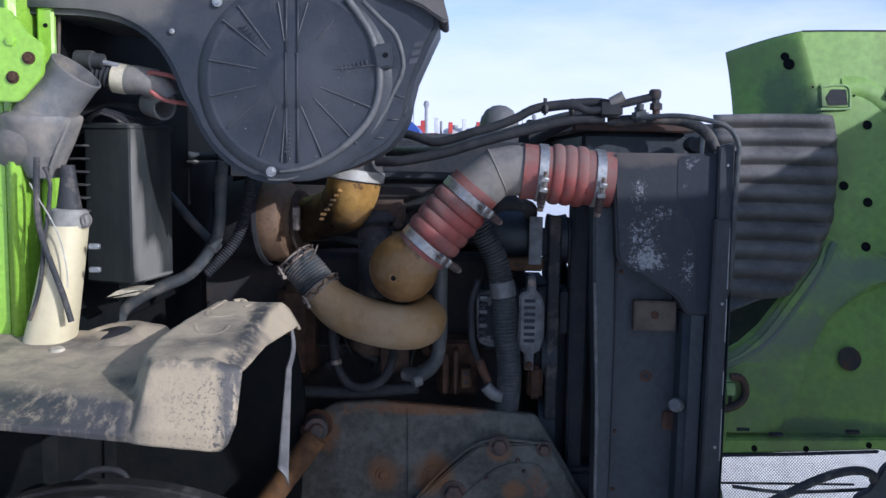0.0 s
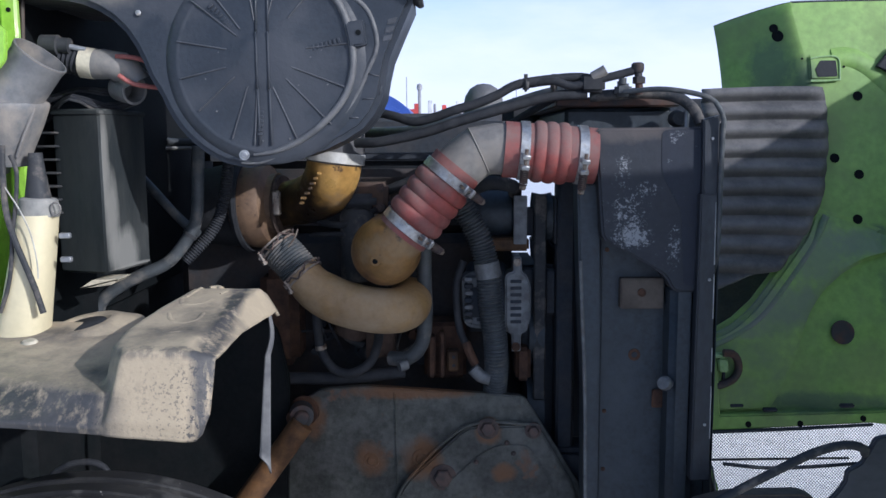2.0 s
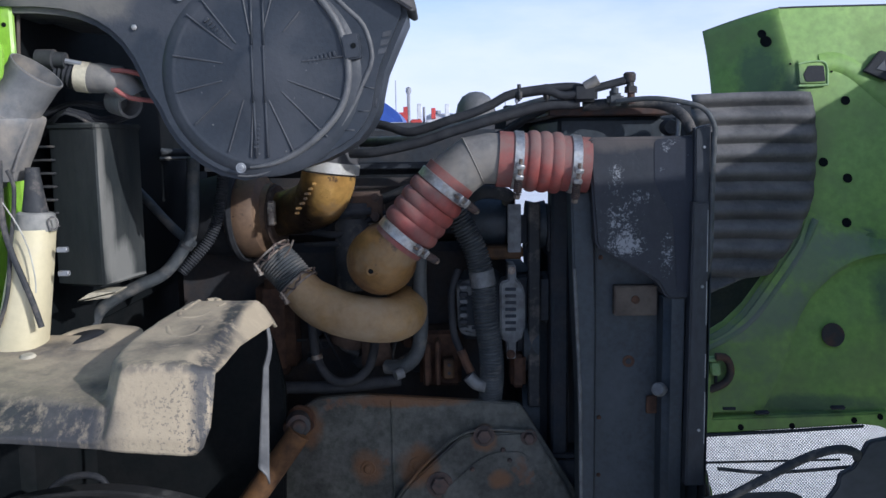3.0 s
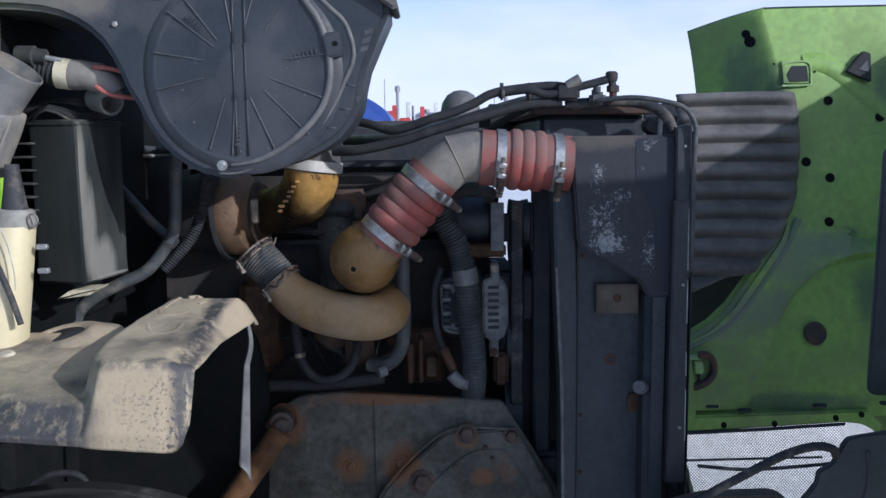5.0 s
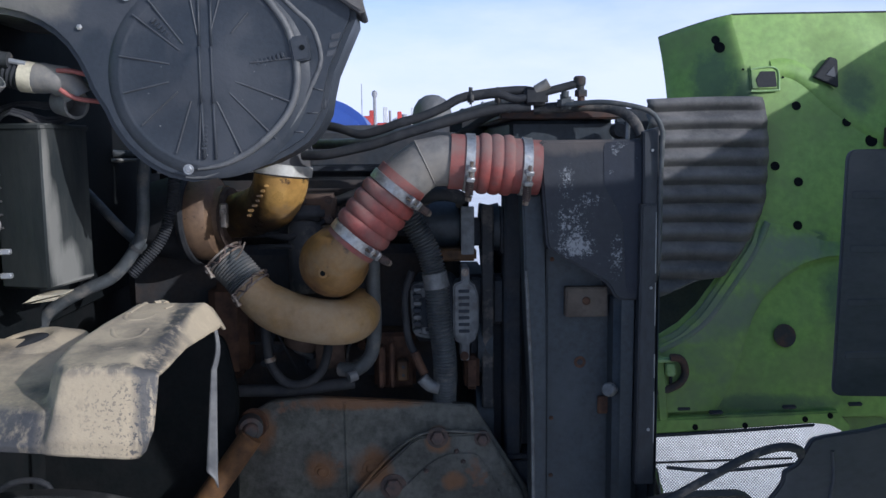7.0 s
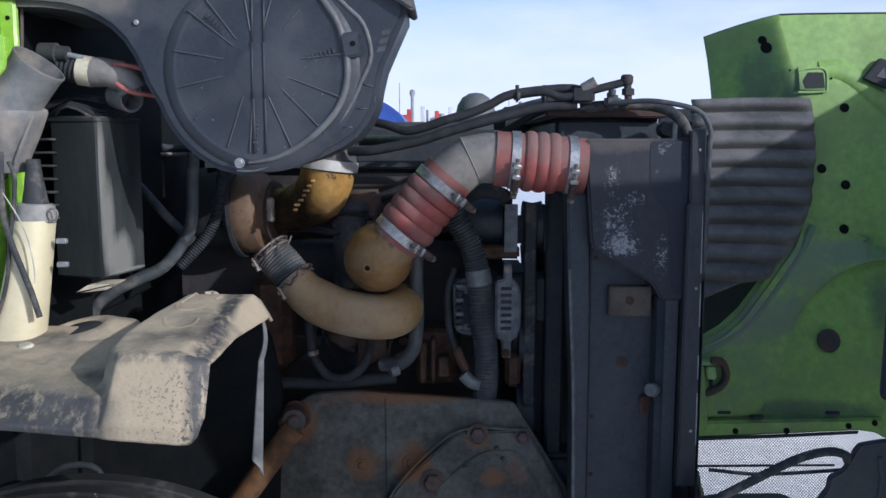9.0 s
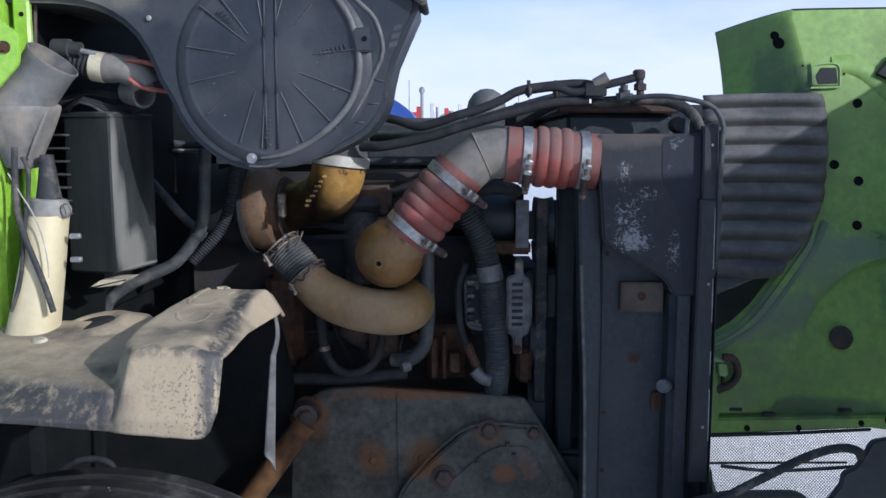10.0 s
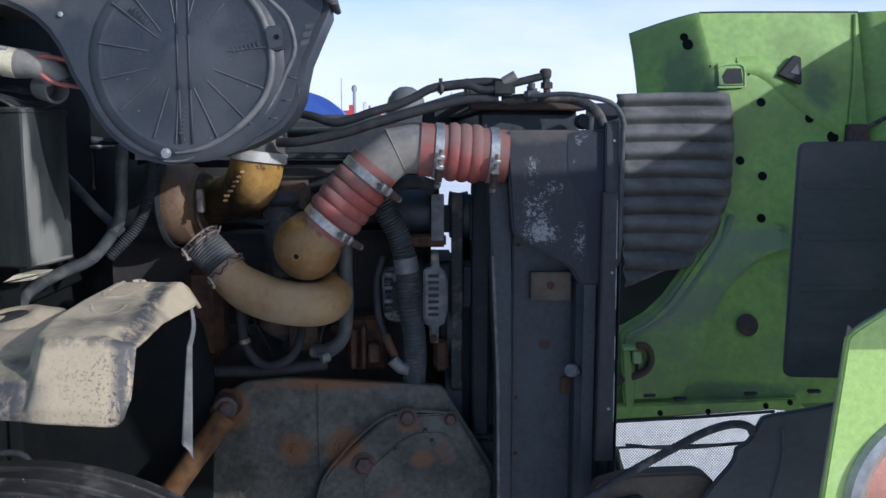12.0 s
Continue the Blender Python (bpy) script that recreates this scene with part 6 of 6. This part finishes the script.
# ---------------------------------------------------------------- hood, tipped forward
def wall_y(z):
    return 3.01 + 0.27 * (z - 0.96)


def lean(bm):
    """Leans a plate built about y = 0 into the slope of the hood side."""
    for v in bm.verts:
        v.co.y += wall_y(v.co.z)
    return bm


def build_hood():
    h = thing("hood", "green fibreglass truck hood tipped forward, seen from inside", "hood", at=(1.6, 2.3, 0.6))
    arch = [(1.385, 1.80), (1.385, 1.61), (1.352, 1.42), (1.29, 1.30), (1.20, 1.19), (1.10, 1.07), (1.03, 1.01), (0.95, 0.965), (0.88, 0.95)]
    out = [(1.299, 2.128), (1.60, 2.134), (1.94, 2.138), (1.94, 0.50), (1.66, 0.52), (1.63, 0.585), (1.585, 0.64), (1.52, 0.664), (1.44, 0.670), (1.2, 0.660), (0.88, 0.645)] + arch[::-1] + [(1.366, 1.80)]
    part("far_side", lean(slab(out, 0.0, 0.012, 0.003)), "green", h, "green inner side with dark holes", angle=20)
    # the corner beyond the crease turns away outward
    def fold(bm):
        for v in bm.verts:
            u = max(0.0, 1.303 + 0.21 * (2.128 - v.co.z) - v.co.x)
            d = 0.75 * u * u / (u + 0.035)
            k = 1 + d / 3.25
            v.co = Vector((0.08 + (v.co.x - 0.08) * k, v.co.y + d, 1.63 + (v.co.z - 1.63) * k))
        return bm
    def corner(u, v):
        top_x = 1.303
        edge = float(np.interp(v, [0, 0.2, 0.45, 0.75, 1], [1.040, 1.042, 1.038, 1.030, 1.020]))
        z_left, z_right = 1.74 + (2.042 - 1.74) * v, 1.74 + (2.128 - 1.74) * v
        crease = top_x + 0.21 * (2.128 - z_right) + 0.002
        w = u ** 0.7
        up = 1 - (1 - w) ** 1.22
        x = edge + (crease - edge) * w
        z = z_left + (z_right - z_left) * up
        return Vector((x, 0.0052, z))
    thicken(part("corner_panel", fold(lean(surface_of(corner, 40, 14))), "green", h, "green corner turned outward beyond a soft crease", angle=80), 0.010)
    part("corner_rim", fold(lean(tube([corner(k / 16, 1.0) for k in range(17)], 0.0038, 8))), "dark", h)
    for x, z, r in ((1.233, 2.032, 0.016), (1.246, 2.004, 0.021)):
        part("hole", fold(lean(lathe([(0, 0.0), (r * 0.82, 0.0), (r, 0.001), (r, -0.003), (0, -0.003)], (x, -0.004, z), (0, -1, 0), 22))), "pitch", h)
    # raised arch bead and the recessed lower field
    band = [(1.345, 1.39), (1.29, 1.29), (1.20, 1.175), (1.10, 1.05), (1.02, 0.985), (0.93, 0.945), (0.93, 0.70), (1.135, 0.705), (1.19, 0.79), (1.235, 0.875), (1.262, 0.945), (1.295, 1.03), (1.345, 1.10), (1.42, 1.165), (1.50, 1.205), (1.58, 1.225), (1.94, 1.238), (1.94, 1.30), (1.60, 1.30), (1.50, 1.34)]
    lip = slab(round_outline(band, 0.03), -0.030, -0.002, 0.014, seg=4)
    for v in lip.verts:
        # the lip runs out flush into the panel above it
        v.co.y *= 1 - 0.93 * step01(v.co.z, 1.235, 1.29) * step01(v.co.x, 1.30, 1.36)
    bmesh.ops.triangulate(lip, faces=[f for f in lip.faces if len(f.verts) > 4])
    part("arch_lip", lean(lip), "green_arch", h, "grey-green scuffed arch lip", angle=60)
    part("arch_bead", lean(tube([(x, -0.022, z) for x, z in [(1.372, 1.36), (1.315, 1.255), (1.235, 1.150), (1.135, 1.03), (1.05, 0.968), (0.95, 0.92)]], 0.012, 10)), "green_dirty", h)
    def well(u, v):
        z = 0.69 + 0.56 * v
        side = 1.10 if z < 0.78 else max(1.10, float(np.interp(z, [0.78, 1.07, 1.19, 1.30], [1.10, 1.12, 1.22, 1.31])))
        x = side + (1.94 - side) * u
        d = math.hypot((x - 1.75) / 0.58, (z - 0.70) / 0.56)
        return Vector((x, -0.004 - 0.020 * (1 - step01(d, 0.55, 1.0)), z))
    part("wheel_well", lean(surface_of(well, 30, 24)), "green", h, "domed green wheel well panel", angle=80)
    part("top_rim", lean(tube([(x, 0.004, z) for x, z in [(1.303, 2.13), (1.45, 2.134), (1.94, 2.14)]], 0.0038, 8)), "dark", h, "dark edge of the hood")
    part("front_lip", lean(slab([(0.88, 0.648), (0.88, 0.70), (1.56, 0.715), (1.60, 0.66), (1.585, 0.640), (1.53, 0.668), (1.47, 0.675), (1.20, 0.662)], -0.05, -0.02, 0.006)), "green", h, angle=50)
    # upper moulding: flat bridge, ramp and pocket
    part("rib_ramp", lean(tube([(1.44, 0.062, 1.925), (1.50, 0.060, 1.925), (1.57, 0.060, 1.89), (1.68, 0.060, 1.79), (1.80, 0.060, 1.70), (1.90, 0.062, 1.65)], 0.07, 32)), "green", h, angle=70)
    part("pocket_ledge", lean(box((1.352, -0.010, 1.842), (1.470, 0.004, 1.934), 0.008)), "green", h)
    # flat dark patch in place of the recess and its shade
    part("pocket", lean(slab(round_outline([(1.380, 1.852), (1.372, 1.880), (1.392, 1.912), (1.448, 1.912), (1.450, 1.854)], 0.006), -0.0125, -0.006, 0)), "hose", h, "dark patch painting the shade in a square recess")
    part("pocket_rim", lean(tube([(1.352, -0.010, 1.838), (1.40, -0.012, 1.838), (1.458, -0.012, 1.842)], 0.004, 8)), "green_pale", h, "pale rim")
    part("pocket_rim", lean(tube([(1.458, -0.012, 1.842), (1.456, -0.012, 1.92), (1.40, -0.012, 1.926), (1.356, -0.010, 1.918)], 0.0035, 8)), "green_pale", h, "pale rim")
    part("seam_rib", lean(tube([(1.925, -0.004, 2.13), (1.90, -0.006, 1.9), (1.86, -0.008, 1.68)], 0.008, 8)), "green", h)
    tri = part("vent", lean(slab(round_outline([(1.586, 1.888), (1.655, 1.965), (1.682, 1.955), (1.676, 1.848)], 0.008), -0.028, -0.012, 0.003)), "hose", h, "dark triangular opening")
    part("vent_pane", lean(slab([(1.630, 1.895), (1.664, 1.93), (1.668, 1.885)], -0.031, -0.026, 0.001)), "panel", tri)
    def hole(x, z, r, dy=-0.003, mat="pitch"):
        part("hole", lean(lathe([(0, 0.0), (r * 0.82, 0.0), (r, 0.001), (r, -0.003), (0, -0.003)], (x, dy, z), (0, -1, 0), 22)), mat, h)
    for x, z in ((1.522, 1.783), (1.708, 1.721), (1.424, 1.561), (1.507, 1.503), (1.491, 1.346)):
        hole(x, z, 0.0165)
    hole(1.795, 1.651, 0.022)
    hole(1.576, 1.287, 0.024, mat="green")
    hole(1.402, 0.965, 0.040, -0.025, "rusty_black")
    for x, z in ((1.42, 1.92), (1.27, 1.95)):
        hole(x + 0.06, z - 0.03, 0.004)
    for x, z in ((1.126, 0.720), (1.386, 0.733), (1.62, 0.738)):
        part("clip", lean(box((x - 0.025, -0.062, z - 0.006), (x + 0.025, -0.045, z + 0.006), 0.004)), "dark", h)
    for x, z in ((1.052, 0.672), (1.227, 0.674), (1.44, 0.69), (1.53, 0.70)):
        hole(x, z, 0.010, -0.051)
    # corrugated flap
    def flap(u, v):
        z = 1.805 - (0.715 - 0.085 * u) * v
        right = float(np.interp(z, [1.0, 1.07, 1.19, 1.30, 1.42, 1.61, 1.76, 1.80], [1.02, 1.10, 1.205, 1.295, 1.357, 1.388, 1.388, 1.378]))
        x = 0.945 + (right - 0.945) * u
        zz = z + 0.008 * math.sin(u * 2.2) + 0.02 * (1 - u) * v
        f = ((1.823 - z) / 0.0675) % 1.0
        w = (0.5 - 0.5 * math.cos(2 * math.pi * f)) ** 0.8
        w *= 1 - 0.85 * step01(u, 0.93, 1.0)
        y = wall_y(z) - 0.036 - 0.030 * w + 0.004 * noise.noise((x * 6, z * 6, 2))
        return Vector((x, y, zz))
    thicken(part("corrugated_flap", surface_of(flap, 14, 260), "corrugated", h, "dusty grey corrugated rubber flap", angle=70), 0.008)
    # sheet added behind the flap, its dark colour painting the shaded gap
    part("flap_backing", box((0.86, 3.30, 0.90), (1.40, 3.32, 1.78), 0.004), "dark", h, "dark sheet added for the shaded gap behind the flap")
    # hood crown and the near side, unseen stretches shaped to throw shade
    # out of view, the near end runs on to x 0.82 to block sun
    plan = [(1.94, 0.0), (2.12, -0.06), (2.30, -0.25), (2.42, -0.55), (2.46, -0.95), (2.42, -1.35), (2.30, -1.65), (2.10, -1.80), (1.80, -1.86), (1.40, -1.88), (1.06, -1.88), (0.82, -1.88)]
    cum = np.cumsum([0] + [math.dist(a, b) for a, b in zip(plan, plan[1:])])

    def crown(u, v):
        s = u * cum[-1]
        x, dy = float(np.interp(s, cum, [p[0] for p in plan])), float(np.interp(s, cum, [p[1] for p in plan]))
        # the extra top height sets where the cast shadow falls
        top = 2.138 + 0.118 * step01(x, 2.05, 2.4) + 0.085 * step01(u, 0.5, 0.7) if x > 1.30 else 2.042 + 0.33 * (x - 1.02)
        bottom = 0.70 + 0.76 * step01(u, 0.72, 0.9)
        z = bottom + (top - bottom) * v
        taper = 0.27 * (z - 0.96)
        return Vector((x, 3.015 + dy + taper * (1 + dy / 0.94), z))
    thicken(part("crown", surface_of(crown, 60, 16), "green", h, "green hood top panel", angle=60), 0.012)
    # near fender with its lamp
    fen = [(0.735, 0.80), (0.750, 1.09), (0.775, 1.336), (0.782, 1.345), (0.83, 1.376), (1.0, 1.47), (1.3, 1.55), (1.9, 1.55), (1.9, 0.80)]
    part("fender", slab(round_outline(fen, 0.01), 1.20, 1.212, 0.003), "green_fender", h, "lime green fender skin, sunlit paleness put into its colour")
    part("fender_edge", tube([(0.7375, 1.210, 0.80), (0.7525, 1.210, 1.09), (0.7775, 1.210, 1.333), (0.786, 1.210, 1.346), (0.832, 1.210, 1.375), (1.0, 1.210, 1.468)], 0.0025, 8), "alu", h, "bare fibreglass edge")
    part("fender_return", box((1.3, 1.212, 1.46), (1.9, 1.42, 1.55), 0.01), "green", h)
    lamp = part("headlamp_bezel", lathe([(0.165, 0.0), (0.160, 0.012), (0.148, 0.016), (0.132, 0.006), (0.128, -0.004)], (0.945, 1.199, 1.075), (0, -1, 0), 64), "chrome", h, "grey lamp ring")
    part("lens", lathe([(0.130, 0.0), (0.10, 0.012), (0.05, 0.02), (0, 0.022)], (0.945, 1.199, 1.075), (0, -1, 0), 48), "amber", lamp, "pinkish amber lens")
    # black splash panel and lamp bucket inside the near side
    pan = part("inner_panel", slab(round_outline([(0.944, 1.122), (0.952, 1.628), (1.34, 1.634), (1.34, 1.108)], 0.022), 1.745, 1.754, 0.003), "panel", h, "flat black inner splash panel")
    for k in range(4):
        part("panel_rib", box((0.965, 1.7435, 1.20 + 0.11 * k), (1.33, 1.747, 1.215 + 0.11 * k), 0.0012), "panel", pan)
    part("latch", lean(slab(round_outline([(1.835, 1.628), (1.845, 1.70), (1.925, 1.70), (1.925, 1.630)], 0.01), -0.03, -0.006, 0.004)), "rust_bolt", h, "rusty latch plate")
    part("strap", lean(tube([(1.90, -0.02, 1.675), (1.95, -0.02, 1.70), (2.02, -0.03, 1.735)], 0.008, 8)), "rubber", h)
    buck = [(0.74, 0.60), (0.742, 0.895), (0.770, 0.932), (0.790, 0.955), (0.804, 0.976), (0.806, 0.998), (0.832, 1.012), (0.842, 1.030), (0.850, 1.046), (0.860, 1.064), (0.89, 1.070), (0.965, 1.080), (1.04, 1.096), (1.36, 1.11), (1.36, 0.60)]
    part("lamp_bucket", slab(round_outline(buck, 0.008), 1.652, 1.664, 0.003), "panel", h, "dark grey lamp bucket")
    part("bucket_seam", tube([(0.90, 1.651, 1.04), (0.905, 1.651, 0.98), (0.888, 1.651, 0.90), (0.86, 1.651, 0.80), (0.855, 1.651, 0.62)], 0.004, 8), "panel", h)
    # grille mesh
    fr = part("mesh_frame", lean(slab([(0.86, 0.640), (0.86, 0.650), (1.20, 0.661), (1.47, 0.674), (1.47, 0.666), (1.20, 0.652)], -0.055, -0.045, 0.002)), "dark", h, "dark lower edge")
    wires = bmesh.new()
    x0, x1, z0, z1, pitch = 0.86, 1.75, 0.20, 0.68, 0.0105
    n = int((x1 - x0 + (z1 - z0)) / pitch)
    for sgn in (1, -1):
        for k in range(n + 1):
            c = x0 - (z1 - z0) + k * pitch if sgn > 0 else x0 + k * pitch
            za, zb = z0, z1
            xa, xb = c, c + sgn * (z1 - z0)
            if sgn > 0:
                if xa < x0: za, xa = z0 + (x0 - xa), x0
                if xb > x1: zb, xb = z1 - (xb - x1), x1
            else:
                if xa > x1: za, xa = z0 + (xa - x1), x1
                if xb < x0: zb, xb = z1 - (x0 - xb), x0
            if zb - za < 0.01:
                continue
            d = Vector((xb - xa, 0, zb - za)).normalized() * 0.0014
            nrm = Vector((-d.z, 0, d.x)) * 0.68
            y = 0.0015 * sgn
            vs = [wires.verts.new(Vector((px, y + oy, pz)) + nrm * q) for px, pz in ((xa, za), (xb, zb)) for q, oy in ((-1, 0), (0, -0.0016), (1, 0))]
            for a, b in ((0, 1), (1, 2)):
                wires.faces.new((vs[a], vs[b], vs[b + 3], vs[a + 3]))
    tagged(part("grille_mesh", lean(wires), "mesh", h, "fine crossed wire grille mesh", smooth=False), kind="stuff")
    part("mesh_bar", lean(tube([(0.90, -0.01, 0.545), (1.40, -0.01, 0.55)], 0.004, 8)), "rubber", h)
    br = part("hinge_bracket", lean(box((0.925, -0.05, 0.69), (0.960, -0.02, 0.905), 0.006)), "green", h)
    part("hinge_ear", lean(box((0.958, -0.062, 0.842), (0.992, -0.046, 0.888), 0.005)), "green_pale", br)
    part("hook", tube([(0.90, 2.93, 0.775), (0.945, 2.93, 0.788), (0.98, 2.93, 0.799), (1.012, 2.93, 0.817), (1.028, 2.93, 0.848), (1.022, 2.93, 0.885), (1.004, 2.93, 0.905), (0.975, 2.93, 0.907)], 0.0135, 14), "rusty_black", br, "dark rusty iron hook")
    part("stop_pin", tube([(0.980, 2.94, 0.895), (0.982, 2.94, 0.722)], 0.006, 8), "dark", br)
    part("hinge_ledge", lean(box((0.925, -0.06, 0.888), (0.985, -0.03, 0.902), 0.003)), "green_pale", br)
    part("slot", lean(box((1.00, -0.034, 0.722), (1.045, -0.026, 0.732), 0.002)), "dark", h)


def build_bumper_area():
    single("wiring_conduit", tube([(0.44, 1.62, 0.88), (0.514, 1.62, 0.927), (0.556, 1.62, 0.955), (0.603, 1.62, 0.982), (0.66, 1.62, 1.013), (0.717, 1.62, 1.043), (0.763, 1.62, 1.059), (0.797, 1.62, 1.062), (0.822, 1.625, 1.052), (0.838, 1.655, 1.034), (0.862, 1.69, 1.01)], 0.0085, 14), "rubber", "black conduit looping to the lamp bucket", "cable")
    single("release_cable", tube([(0.605, 1.76, 0.971), (0.723, 1.76, 0.962), (0.94, 1.77, 0.972)], 0.004, 8), "rubber", "thin straight black cable above the bumper", "cable")
    b = thing("bumper_bracket", "dirty brown rounded bumper bracket", "bracket", at=(0.68, 1.70, 0.6))
    part("body", slab(round_outline([(0.50, 0.55), (0.52, 0.915), (0.60, 0.936), (0.74, 0.938), (0.765, 0.926), (0.785, 0.90), (0.80, 0.55)], 0.02), 1.68, 1.72, 0.006, seg=3), "tan", b)
    part("flange", slab(round_outline([(0.51, 0.55), (0.53, 0.88), (0.62, 0.896), (0.64, 0.55)], 0.02), 1.668, 1.68, 0.003), "iron", b)
    st = thing("hood_strut", "green hood hinge strut below the radiator post", "strut", at=(0.62, 1.95, 0.7))
    part("arm", slab([(0.600, 0.62), (0.600, 0.97), (0.612, 0.97), (0.66, 0.84), (0.70, 0.62)], 1.96, 1.975, 0.003), "green", st)
    part("gas_tube", tube([(0.605, 1.94, 0.96), (0.63, 1.94, 0.88), (0.65, 1.94, 0.80), (0.66, 1.94, 0.70)], 0.006, 10), "rubber", st)
    part("cable", tube([(0.61, 1.935, 0.92), (0.635, 1.93, 0.90), (0.645, 1.93, 0.84), (0.66, 1.93, 0.78)], 0.002, 6), "alloy", st)


build_ground()
far_truck(0.8, 60.0, "far_red", "red and white tank truck far across the yard")
far_truck(9.5, 75.0, "far_red", "red truck with a white tank far across the yard")
blue_truck()
build_cab()
build_frame()
build_wheel()
build_engine()
build_radiator()
build_air_cleaner()
build_turbo()
build_top_lines()
build_left_things()
build_shield()
build_hood()
build_bumper_area()
